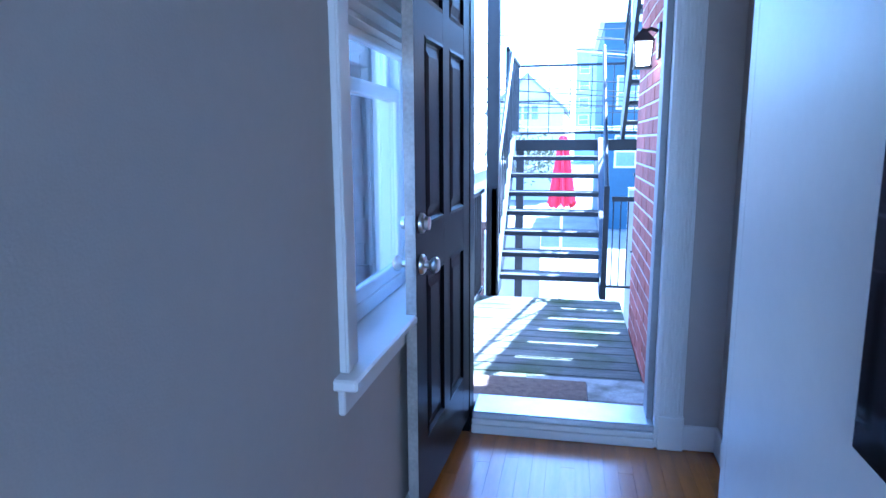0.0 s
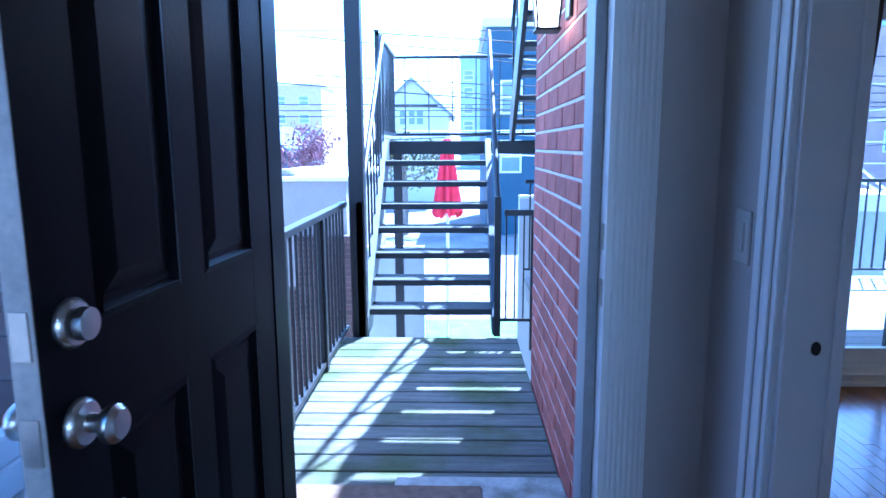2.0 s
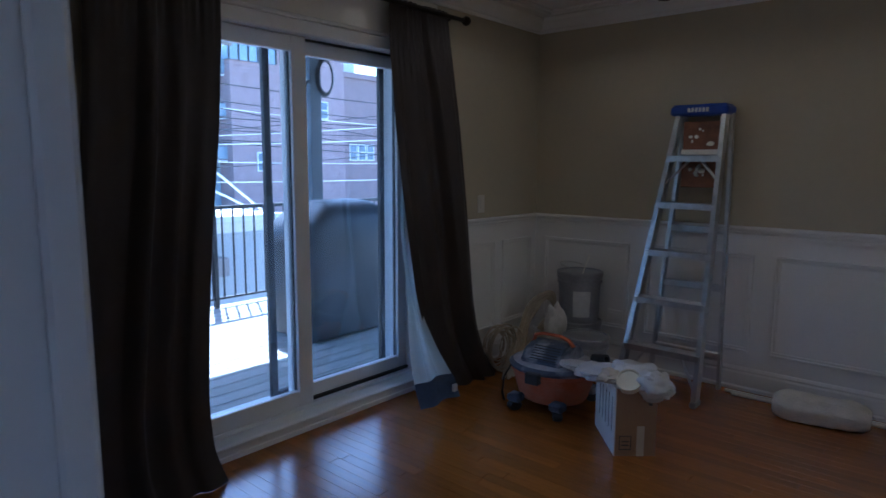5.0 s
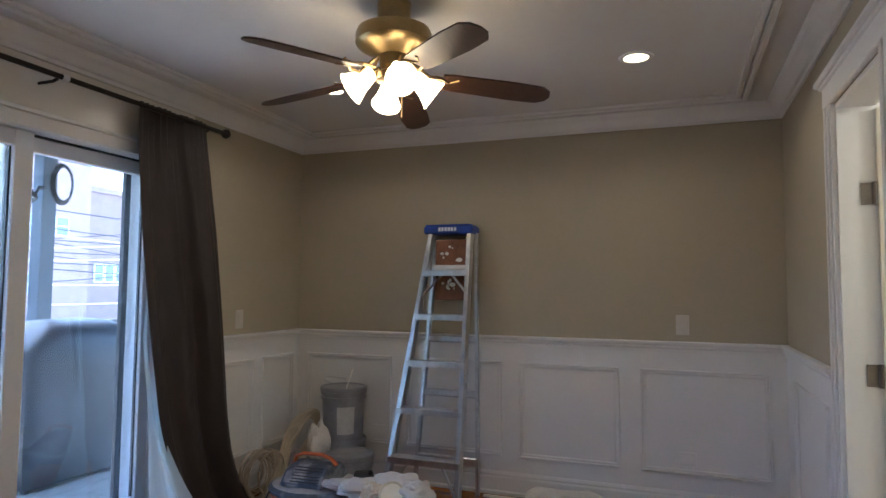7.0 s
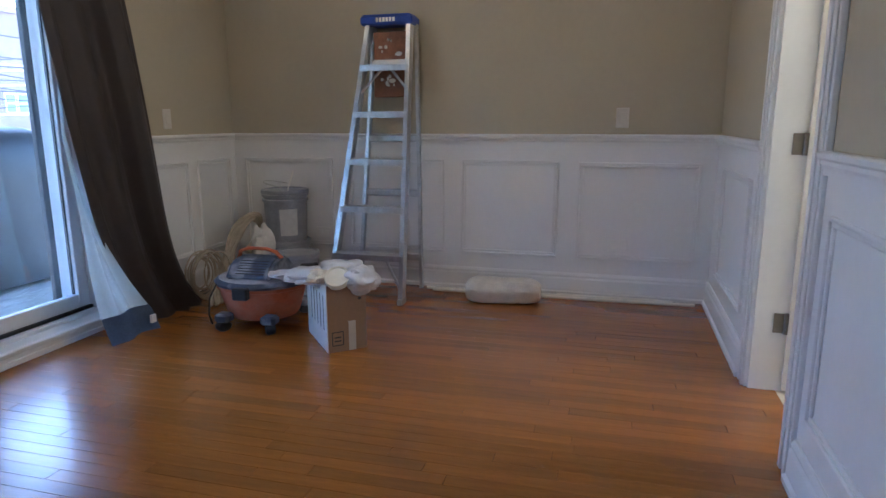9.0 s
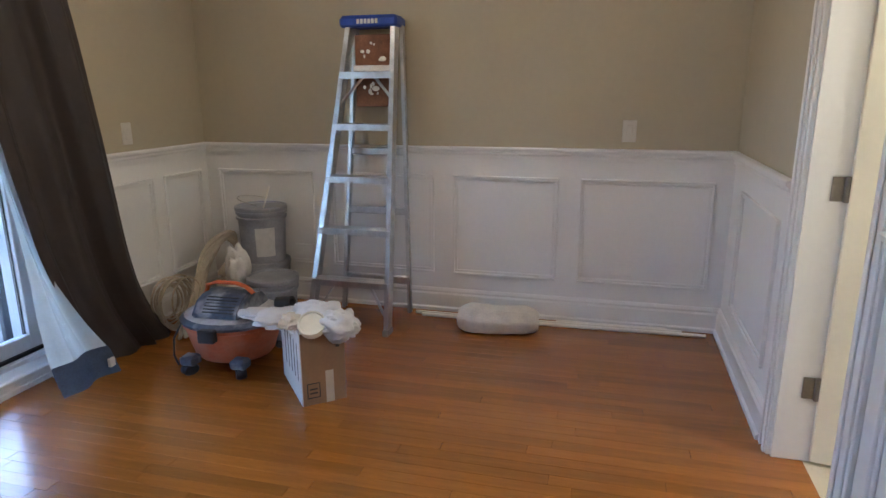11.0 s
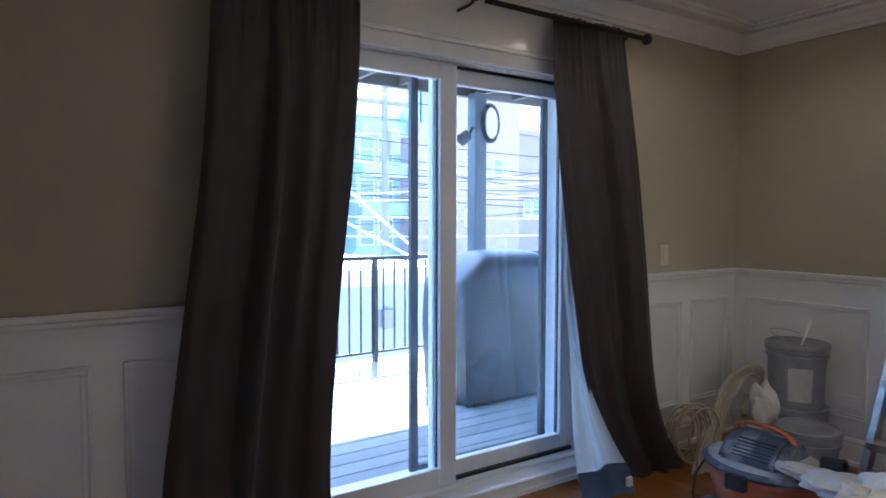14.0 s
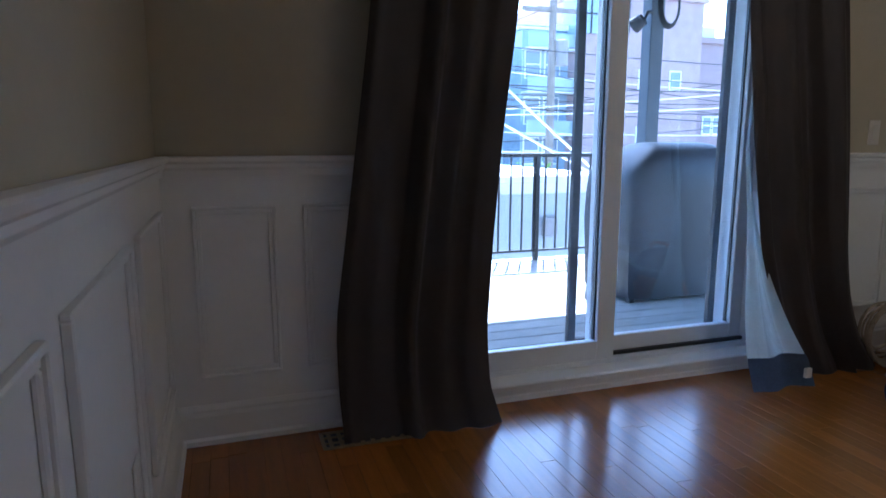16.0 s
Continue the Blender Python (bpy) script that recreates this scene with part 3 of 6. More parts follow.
# dark strips put in for the shade along the open slide track
tr_ = bmesh.new()
box(tr_, 2.842, PX1 - 0.036, 4.560, 4.578, PZ0 + 0.0205, PZ0 + 0.036)
box(tr_, 2.842, PX1 - 0.036, 4.560, 4.578, PZ1 - 0.054, PZ1 - 0.0455)
part("empty_track", tr_, IRON, pat, "dark strips for the shade in the open slide track")
part("screen_frame", scr, IRON, pat, "dark metal screen door frame")
bm = bmesh.new()
prism(bm, [(YB - 0.030, 0), (YB - 0.030, 0.022), (YB - 0.024, 0.026), (YB - 0.022, 0.046), (YB - 0.034, 0.052), (YB - 0.036, 0.068), (YB - 0.028, 0.074), (YB + 0.07, 0.074), (YB + 0.07, 0)], "x", PX0 - 0.09, PX1 + 0.09)
structure("trim_patio_sill", bm, TRIM, "white moulded sill step under the patio door", "trim")
for a, b in ((PX0 - 0.09, PX0 + 0.006), (PX1 - 0.006, PX1 + 0.09)):
    structure("trim_casing", bx(a, b, YB - 0.02, YB, 0.0745, PZ1 + 0.0, bev=0.004), TRIM, "white patio door casing", "trim")
bm = bx(PX0 - 0.1, PX1 + 0.1, YB - 0.024, YB, PZ1 - 0.05, PZ1 + 0.012, bev=0.004)
box(bm, PX0 - 0.11, PX1 + 0.11, YB - 0.036, YB, PZ1 + 0.012, PZ1 + 0.032, bev=0.004)
structure("trim_head_casing", bm, TRIM, "white patio door head moulding", "trim")
structure("trim_valance_board", bx(PX0 - 0.1, PX1 + 0.1, YB - 0.018, YB, PZ1 + 0.034, 2.255, bev=0.003), mat("gloss_white_board", (0.74, 0.71, 0.64), 0.18, vary=0.03), "glossy cream board over the patio door", "trim")

# ---- door in the south wall ----
bm = bmesh.new()
box(bm, RX1 - 0.018, RX1 + 0.002, YR - 0.124, YR + 0.004, 0, RZ)
box(bm, RX0 - 0.002, RX0 + 0.018, YR - 0.124, YR + 0.004, 0, RZ)
box(bm, RX0 + 0.018, RX1 - 0.018, YR - 0.124, YR + 0.004, RZ - 0.018, RZ)
structure("trim_door_jamb", bm, TRIM, "white door jamb", "trim")
for a, b in ((RX0 - 0.088, RX0 + 0.006), (RX1 - 0.006, RX1 + 0.09)):
    bm = bx(a, b, YR, YR + 0.02, 0, RZ + 0.006, bev=0.003)
    box(bm, a + 0.012, a + 0.04, YR + 0.02, YR + 0.027, 0, RZ + 0.006, bev=0.002)
    box(bm, b - 0.03, b - 0.006, YR + 0.02, YR + 0.027, 0, RZ + 0.006, bev=0.002)
    structure("trim_casing", bm, TRIM, "white moulded door casing", "trim")
bm = bx(RX0 - 0.10, RX1 + 0.10, YR, YR + 0.026, RZ + 0.007, RZ + 0.10, bev=0.004)
box(bm, RX0 - 0.135, RX1 + 0.135, YR, YR + 0.05, RZ + 0.10, RZ + 0.125, bev=0.006)
box(bm, RX0 - 0.115, RX1 + 0.115, YR, YR + 0.036, RZ + 0.085, RZ + 0.10, bev=0.004)
structure("trim_head_casing", bm, TRIM, "white door head with a projecting cap", "trim")
STEELD = mat("dull_hinge_steel", (0.20, 0.175, 0.15), 0.42, 0.85, vary=0.15, scale=20)
sd = thing("door_3", "open cream painted door with steel hinges", "door", kind="structure", at=(RX1 - 0.02, YR - 0.115, 0.01), rz=-98)
CREAM = mat("cream_door_paint", (0.78, 0.73, 0.60), 0.4, vary=0.03)
part("leaf", bx(0.004, 0.60, -0.018, 0.018, 0, RZ - 0.04, bev=0.003), CREAM, sd)
for z in (0.285, 0.985, 1.645):
    inv = sd.matrix_basis.inverted()
    h = part("hinge", bx(RX1 - 0.024, RX1 - 0.020, YR - 0.108, YR - 0.066, z - 0.040, z + 0.040, bev=0.001), STEELD, sd, "brushed steel hinge")
    h.matrix_parent_inverse = inv
    kn = part("knuckle", tube(bmesh.new(), [(RX1 - 0.029, YR - 0.110, z - 0.042), (RX1 - 0.029, YR - 0.110, z + 0.042)], 0.009, 10), STEELD, h, smooth=True)
nl = new("next_room_lamp", bpy.data.lights.new("next_room_lamp", "POINT"))
nl.data.energy, nl.data.color, nl.data.shadow_soft_size = 2.5, (1.0, 0.86, 0.62), 0.12
nl.location = (3.2, 0.3, 2.1)

# ---- curtains ----


def curtain(name, label, prof_l, prof_r, ztop, zbot, folds, seed):
    """A hanging cloth with uneven straight folds between two edges given as (z, x)."""
    rnd = random.Random(seed)
    bm = bmesh.new()
    nu, nz = folds * 20, 56
    cuts = [0.0]
    for k in range(folds):
        cuts.append(cuts[-1] + rnd.uniform(0.5, 1.9))
    cuts = [c / cuts[-1] for c in cuts]
    depth = [rnd.uniform(0.25, 1.1) for _ in range(folds)]
    lean = [rnd.uniform(-0.25, 0.25) for _ in range(folds)]

    def edge(pr, z):
        return float(np.interp(z, [p[0] for p in pr[::-1]], [p[1] for p in pr[::-1]]))

    def relief(u, f):
        """Depth of the folds at u across and f down, in metres."""
        k = min(folds - 1, max(0, int(np.searchsorted(cuts, u, side="right")) - 1))
        w = (u - cuts[k]) / (cuts[k + 1] - cuts[k])
        w = min(1.0, max(0.0, w + lean[k] * w * (1 - w) * (1 + f)))
        shape = 0.5 - 0.5 * math.cos(2 * math.pi * w)
        grow = 0.018 + 0.052 * min(1.0, f * 2.2) - 0.018 * max(0.0, f - 0.75) / 0.25
        gather = 0.010 * math.sin(u * folds * 3.1 * 2 * math.pi) * max(0.0, 1 - f * 5)
        return depth[k] * grow * shape + gather + 0.030 * noise.noise(Vector((u * 3, f * 1.3, seed))) + 0.006 * noise.noise(Vector((u * 14, f * 1.5, seed)))
    grids = []
    for th in (0.0, 0.004):
        g = []
        for j in range(nz + 1):
            f = j / nz
            z = ztop + (zbot - ztop) * f
            row = []
            xl = sum(edge(prof_l, z + d) for d in (-0.06, 0.0, 0.06)) / 3
            xr = sum(edge(prof_r, z + d) for d in (-0.06, 0.0, 0.06)) / 3
            for i in range(nu + 1):
                u = i / nu
                crease = 0.010 * noise.noise(Vector((u * 5, f * 9, seed + 3.0))) * max(0.0, f - 0.55)
                y = 4.352 - 0.04 * f - relief(u, f) + crease - 0.045 * max(0.0, f - 0.94) / 0.06 * (0.4 + 0.6 * u)
                row.append(bm.verts.new((xl + (xr - xl) * u + 0.25 * relief(u, f) * math.sin(u * 9 + seed), y + th, z)))
            g.append(row)
        grids.append(g)
    for g in grids:
        for j in range(nz):
            for i in range(nu):
                bm.faces.new((g[j][i], g[j][i + 1], g[j + 1][i + 1], g[j + 1][i]))
    a, b = grids
    for j in range(nz):
        for i in (0, nu):
            bm.faces.new((a[j][i], a[j + 1][i], b[j + 1][i], b[j][i]))
    for i in range(nu):
        for j in (0, nz):
            bm.faces.new((a[j][i], a[j][i + 1], b[j][i + 1], b[j][i]))
    return solid(name, bm, CURTAIN, label, "curtain", "curtains of the patio door", smooth=True)


curtain("curtain", "dark brown floor-length curtain gathered beside the wall corner",
        [(2.2, 1.775), (1.80, 1.749), (1.43, 1.717), (1.06, 1.668), (0.69, 1.620), (0.42, 1.583), (0.16, 1.587), (0.0, 1.600)],
        [(2.2, 2.288), (1.86, 2.281), (1.46, 2.250), (1.06, 2.198), (0.65, 2.160), (0.34, 2.140), (0.09, 2.160), (0.0, 2.195)], 2.195, 0.003, 5, 3)
curtain("curtain", "dark brown floor-length curtain swept aside by the ladder corner",
        [(2.2, 3.235), (1.96, 3.240), (1.50, 3.282), (1.05, 3.338), (0.60, 3.410), (0.33, 3.500), (0.10, 3.595), (0.0, 3.630)],
        [(2.2, 3.690), (2.05, 3.710), (1.60, 3.790), (1.05, 3.865), (0.50, 3.925), (0.30, 3.965), (0.06, 4.075), (0.0, 4.105)], 2.195, 0.003, 4, 8)
rod = thing("curtain_rod", "dark bronze curtain rod with ball finials", "curtain rod")
part("pole", tube(bmesh.new(), [(1.70, 4.335, 2.172), (3.83, 4.335, 2.172)], 0.012, 12), ROD, rod, smooth=True)
for x in (1.68, 3.845):
    part("finial", lathe(bmesh.new(), [(0.001, -0.028), (0.014, -0.024), (0.026, -0.008), (0.028, 0.004), (0.020, 0.020), (0.001, 0.027)], 16, pose(x, 4.335, 2.172, 0, 90, 0)), ROD, rod, smooth=True)
for x in (1.78, 2.78, 3.70):
    br = tube(bmesh.new(), [(x, 4.335, 2.158), (x, 4.36, 2.15), (x, 4.445, 2.15)], 0.007, 8)
    part("bracket", br, ROD, rod)
part("joint_ring", tube(bmesh.new(), [(2.80, 4.335, 2.172), (2.83, 4.335, 2.172)], 0.0145, 12), VINYL, rod, "pale ring where the poles join", smooth=True)

# ---- step ladder ----
lad = thing("step_ladder", "aluminium six-foot step ladder with blue top, leaning closed", "ladder")
FX0, FX1, ZT = 4.36, 4.705, 1.66


def fpt(f, side, dx=0.0):
    """A point on the front rails: f from foot to top, side 0 the rail by the roll, 1 the other."""
    y = (3.065 + 0.037 * f) if side == 0 else (3.555 - 0.172 * f)
    return Vector((FX0 + (FX1 - FX0) * f + dx, y, ZT * f))


def rpt(f, side):
    y = (3.045 + 0.045 * f) if side == 0 else (3.485 - 0.110 * f)
    return Vector((4.69 + 0.085 * f, y, ZT * f))


def channel(p0, p1, w, d, t=0.004):
    """A C-section rail between two points, web across y, flanges along x."""
    bm = bmesh.new()
    prof = [(-d, 0), (d, 0), (d, w), (d - t, w), (d - t, t), (-d + t, t), (-d + t, w), (-d, w)]
    ends = []
    for p in (p0, p1):
        ends.append([bm.verts.new(Vector(p) + Vector((a, b, 0))) for a, b in prof])
    n = len(prof)
    for k in range(n):
        bm.faces.new((ends[0][k], ends[0][(k + 1) % n], ends[1][(k + 1) % n], ends[1][k]))
    bm.faces.new(ends[0][::-1])
    bm.faces.new(ends[1])
    return bm


for s in (0, 1):
    w = 0.026 if s == 0 else -0.026
    part("front_rail", channel(fpt(0.012, s), fpt(1, s), w, 0.034), ALU, lad)
    part("rear_rail", channel(rpt(0.012, s), rpt(1, s), w * 0.7, 0.018), ALU, lad)
    part("foot", bx(FX0 - 0.04, FX0 + 0.045, fpt(0, s).y - (0.004 if s == 0 else 0.03), fpt(0, s).y + (0.03 if s == 0 else 0.004), 0, 0.035, bev=0.004), mat("grey_rubber" + "ab"[s], (0.35, 0.34, 0.32), 0.7), lad)
STEPZ = (0.285, 0.565, 0.845, 1.125, 1.40)
for z in STEPZ:
    f = z / ZT
    a, b = fpt(f, 0), fpt(f, 1)
    bm = bmesh.new()
    prism(bm, [(a.x - 0.047, z - 0.034), (a.x - 0.043, z - 0.034), (a.x - 0.043, z - 0.005), (a.x + 0.036, z - 0.005), (a.x + 0.036, z - 0.022), (a.x + 0.040, z - 0.022), (a.x + 0.040, z), (a.x + 0.02, z), (a.x + 0.018, z + 0.002), (a.x + 0.006, z + 0.002), (a.x + 0.004, z), (a.x - 0.012, z), (a.x - 0.014, z + 0.002), (a.x - 0.03, z + 0.002), (a.x - 0.032, z), (a.x - 0.047, z)], "y", a.y + 0.004, b.y - 0.004)
    part("step", bm, ALU, lad)
for z in (0.216, 0.624, 0.965):
    a, b = rpt(z / ZT, 0), rpt(z / ZT, 1)
    part("rear_bar", bx(a.x - 0.014, a.x + 0.010, a.y, b.y, z - 0.022, z + 0.022, bev=0.006), ALU, lad)
for s in (0, 1):
    for z0, z1 in ((0.26, 0.04), (1.38, 1.24)):
        a, b = fpt(z1 / ZT, s), fpt(z0 / ZT, s)
        d = 0.13 if s == 0 else -0.13
        bm = tube(bmesh.new(), [(a.x + 0.02, a.y + d * 0.08, z1), (b.x + 0.01, b.y + d, z0)], 0.008, 6)
        part("brace", bm, ALU, lad)
bm = bmesh.new()
box(bm, 4.655, 4.815, 3.089, 3.420, 1.635, 1.690, bev=0.012)
box(bm, 4.665, 4.80, 3.105, 3.405, 1.690, 1.697, bev=0.003)
part("top_cap", bm, BLUEPL, lad, "blue moulded plastic top")
part("label_plate", bx(4.6535, 4.656, 3.185, 3.335, 1.648, 1.679), BLUEPL, lad)
for k in range(6):
    y = 3.315 - k * 0.021
    part("label_bar", bx(4.6515, 4.6537, y - 0.015, y, 1.652, 1.676), WHITEPL, lad, "white lettering bar")
SHELFB = mat("stained_brown_board", (0.20, 0.085, 0.04), 0.6, vary=0.35, scale=12)
SPLAT = mat("dried_white_paint", (0.78, 0.75, 0.68), 0.7, vary=0.08, scale=30, bump=0.4, bscale=60)
for z0, z1 in ((1.425, 1.60), (1.215, 1.375)):
    bd2 = part("pail_shelf", bx(4.70, 4.715, 3.135, 3.350, z0, z1, bev=0.003), SHELFB, lad, "brown pail shelf board splashed with paint")
    rnd = random.Random(int(z0 * 100))
    for k in range(7):
        bm = lathe(bmesh.new(), [(0.001, 0), (rnd.uniform(0.006, 0.016), 0), (0.004, 0.003), (0.001, 0.003)], 9, pose(4.6995, rnd.uniform(3.17, 3.32), rnd.uniform(z0 + 0.03, z1 - 0.03), 0, -90, 0) @ Matrix.Diagonal((1, rnd.uniform(0.5, 1.6), 1, 1)))
        part("paint_blot", bm, SPLAT, bd2, "dried white paint")
part("shelf_edge", bx(4.68, 4.715, 3.132, 3.355, 1.405, 1.437, bev=0.004), SPLAT, lad, "paint-crusted shelf edge")
part("warning_label", bx(4.660, 4.662, 3.19, 3.30, 1.375, 1.392), mat("red_white_label", (0.62, 0.45, 0.42), 0.5, vary=0.3, scale=60), lad)

# ---- shop vacuum ----
vac = thing("shop_vacuum", "dusty orange and grey-blue wet vacuum on castors", "vacuum cleaner", at=(3.87, 3.70, 0), rz=4)
vac.scale = (1.28, 1.30, 0.92)
ORANGE = mat("dusty_orange_plastic", (0.56, 0.14, 0.05), 0.6, vary=0.2, scale=9, bump=0.1, bscale=60, stain=((0.55, 0.27, 0.17), 6.0, 0.45, 0.75))
GREYBL = mat("dusty_blue_grey_plastic", (0.075, 0.095, 0.14), 0.65, vary=0.35, scale=7, bump=0.1, bscale=60, stain=((0.36, 0.37, 0.41), 9.0, 0.48, 0.66))
DUST = mat("plaster_dust", (0.45, 0.45, 0.48), 0.9, vary=0.25, scale=14)
HANDLE = mat("orange_handle_plastic", (0.42, 0.09, 0.02), 0.5, vary=0.15, scale=15)
DARKPL = mat("black_plastic", (0.025, 0.027, 0.032), 0.5, vary=0.25, scale=15)
sq = Matrix.Diagonal((0.92, 1.0, 1, 1))
part("tub", lathe(bmesh.new(), [(0.10, 0.052), (0.138, 0.055), (0.150, 0.075), (0.166, 0.150), (0.180, 0.222), (0.188, 0.228), (0.188, 0.245), (0.1, 0.246)], 28, sq), ORANGE, vac, smooth=True)
part("lid", lathe(bmesh.new(), [(0.10, 0.246), (0.192, 0.247), (0.196, 0.262), (0.186, 0.276), (0.150, 0.288), (0.10, 0.296)], 28, sq), GREYBL, vac, "dusty blue-grey lid", smooth=True)
part("lid_dust", lathe(bmesh.new(), [(0.115, 0.2965), (0.150, 0.2895), (0.178, 0.281), (0.15, 0.292), (0.115, 0.298)], 28, sq), DUST, vac, "pale dust on the lid", smooth=True)
bm = bmesh.new()
prof = [(-0.13, 0.285), (0.11, 0.285), (0.115, 0.315), (0.06, 0.385), (-0.02, 0.405), (-0.09, 0.375), (-0.135, 0.31)]
prism(bm, prof, "y", -0.095, 0.095)
bmesh.ops.bevel(bm, geom=bm.edges[:], offset=0.018, segments=2, affect="EDGES", clamp_overlap=True)
head = part("motor_head", bm, GREYBL, vac, "dusty blue-grey motor housing", smooth=True)
for k in range(6):
    part("vent_slot", bx(-0.128 + 0.010 * k, -0.123 + 0.010 * k, -0.07, 0.05, 0.325 + 0.012 * k, 0.330 + 0.012 * k), DARKPL, head)
part("carry_handle", tube(bmesh.new(), [(-0.03, 0.085, 0.385), (-0.03, 0.075, 0.43), (-0.03, 0.04, 0.447), (-0.03, -0.04, 0.447), (-0.03, -0.08, 0.43), (-0.03, -0.105, 0.395)], 0.010, 10), HANDLE, vac, "orange carry handle", smooth=True)
part("latch", bx(-0.205, -0.172, -0.032, 0.032, 0.20, 0.268, bev=0.006), DARKPL, vac, "dark lid latch")
part("inlet", lathe(bmesh.new(), [(0.012, 0), (0.032, 0), (0.032, 0.06), (0.022, 0.06), (0.02, 0.02)], 16, pose(0.05, -0.16, 0.31, 80, 0, 0)), DARKPL, vac, smooth=True)
for a in (42, 146, 214, 318):
    x, y = 0.185 * math.cos(radians(a)), 0.175 * math.sin(radians(a))
    cs = part("castor_arm", bx(x - 0.03, x + 0.03, y - 0.032, y + 0.032, 0.052, 0.105, bev=0.012), GREYBL, vac)
    part("castor_wheel", lathe(bmesh.new(), [(0.004, -0.018), (0.026, -0.018), (0.031, -0.010), (0.031, 0.010), (0.026, 0.018), (0.004, 0.018)], 16, pose(x * 1.03, y * 1.03, 0.031, 90, 0, a)), DARKPL, cs, smooth=True)
part("hanging_cord", tube(bmesh.new(), [(-0.12, 0.14, 0.26), (-0.14, 0.165, 0.18), (-0.135, 0.175, 0.08), (-0.10, 0.185, 0.008)], 0.004, 6), DARKPL, vac)

# ---- cardboard box with bags and a lid ----
CARD = mat("brown_cardboard", (0.30, 0.185, 0.105), 0.85, vary=0.08, scale=8, bump=0.1, bscale=120)
CARDW = mat("white_cardboard_print", (0.62, 0.58, 0.52), 0.8, vary=0.06, scale=8)
INK = mat("dark_print", (0.05, 0.045, 0.04), 0.8, vary=0.2, scale=30)
TAPE = mat("pale_tape", (0.55, 0.50, 0.43), 0.4, vary=0.08, scale=20)
cb = thing("cardboard_box", "open brown cardboard box with one printed white side", "box", at=(3.50, 3.145, 0), rz=-49)
# local x along the brown front, local y along the printed side
BWX, BWY, BH = 0.185, 0.36, 0.325
part("front_side", bx(0, BWX, 0, 0.005, 0, BH), CARD, cb)
part("printed_side", bx(-0.004, 0.001, 0.0, BWY, 0, BH), CARDW, cb, "white side printed with dark lines")
part("back_side", bx(0, BWX, BWY - 0.005, BWY, 0, BH), CARD, cb)
part("far_side", bx(BWX - 0.001, BWX + 0.004, 0.0, BWY, 0, BH), CARD, cb)
part("bottom", bx(0.002, BWX - 0.002, 0.006, BWY - 0.006, 0.001, 0.006), CARD, cb)
for k in range(5):
    part("print_line", bx(-0.0055, -0.0035, 0.05 + 0.055 * k, 0.056 + 0.055 * k, 0.10, 0.27), INK, cb)
part("tape_strip", bx(0.10, 0.135, -0.0015, 0.0005, 0, 0.145), TAPE, cb, "strip of pale tape")
bm = bmesh.new()
for q in ((0.018, 0.075, 0.03, 0.034), (0.018, 0.075, 0.095, 0.099), (0.018, 0.022, 0.034, 0.095), (0.071, 0.075, 0.034, 0.095), (0.030, 0.063, 0.05, 0.056), (0.030, 0.063, 0.068, 0.074)):
    box(bm, q[0], q[1], -0.0015, 0.0005, q[2], q[3])
part("print_mark", bm, INK, cb, "dark printed handling mark")
part("hand_hole", bx(0.150, 0.166, -0.0015, 0.0005, 0.245, 0.258, bev=0.002), INK, cb)


def crumple(seed, r, sx, sy, sz, amp=0.45, n=4):
    """A crumpled film shape: a rough ball with sharp creases."""
    bm = bmesh.new()
    bmesh.ops.create_icosphere(bm, subdivisions=n, radius=1.0)
    o = Vector((seed * 3.1, seed * 1.7, seed * 2.3))
    for v in bm.verts:
        d = v.co.normalized()
        k = 1 + amp * (abs(noise.noise(d * 1.6 + o)) * 1.2 - 0.4) + 0.10 * abs(noise.noise(d * 4 + o))
        v.co = Vector((d.x * sx, d.y * sy, d.z * sz)) * r * k
    return bm


BAG = mat("white_plastic_film", (0.74, 0.73, 0.74), 0.32, vary=0.08, scale=14, bump=0.3, bscale=40, trans=0.25)
BAGC = mat("cream_rag", (0.66, 0.58, 0.46), 0.85, vary=0.15, scale=12, bump=0.4, bscale=60)
for nm, sd, c, r, sc, m, lb in (("plastic_bag", 1, (3.66, 3.14, 0.345), 0.10, (1.1, 1.3, 0.72), BAG, "crumpled white plastic bag on the box"),
                                ("plastic_bag", 2, (3.60, 3.01, 0.345), 0.075, (1.0, 1.2, 0.9), BAG, "crumpled white plastic bag on the box edge"),
                                ("plastic_bag", 3, (3.64, 3.30, 0.335), 0.07, (1.5, 1.9, 0.62), BAG, "clear film sheet spilling toward the vacuum"),
                                ("plastic_bag", 5, (3.75, 3.46, 0.300), 0.06, (1.2, 2.0, 0.45), BAG, "clear film sheet over the vacuum lid"),
                                ("cleaning_rag", 4, (3.585, 3.215, 0.35), 0.055, (1.1, 1.1, 0.7), BAGC, "cream crumpled rag in the box")):
    bm = crumple(sd, r, *sc)
    bmesh.ops.translate(bm, verts=bm.verts[:], vec=c)
    solid(nm, bm, m, lb, "plastic bag" if nm == "plastic_bag" else "rag", smooth=True)
tub = thing("paint_tub_lid", "round cream plastic lid lying on the bags", "lid", at=(3.545, 3.11, 0.36))
m = pose(0, 0, 0, 8, -38, 0)
part("disc", lathe(bmesh.new(), [(0.001, 0.004), (0.050, 0.004), (0.053, 0.010), (0.058, 0.010), (0.060, 0.0), (0.058, -0.022), (0.05, -0.026), (0.001, -0.026)], 28, m), mat("cream_plastic", (0.74, 0.69, 0.56), 0.4, vary=0.06), tub, smooth=True)

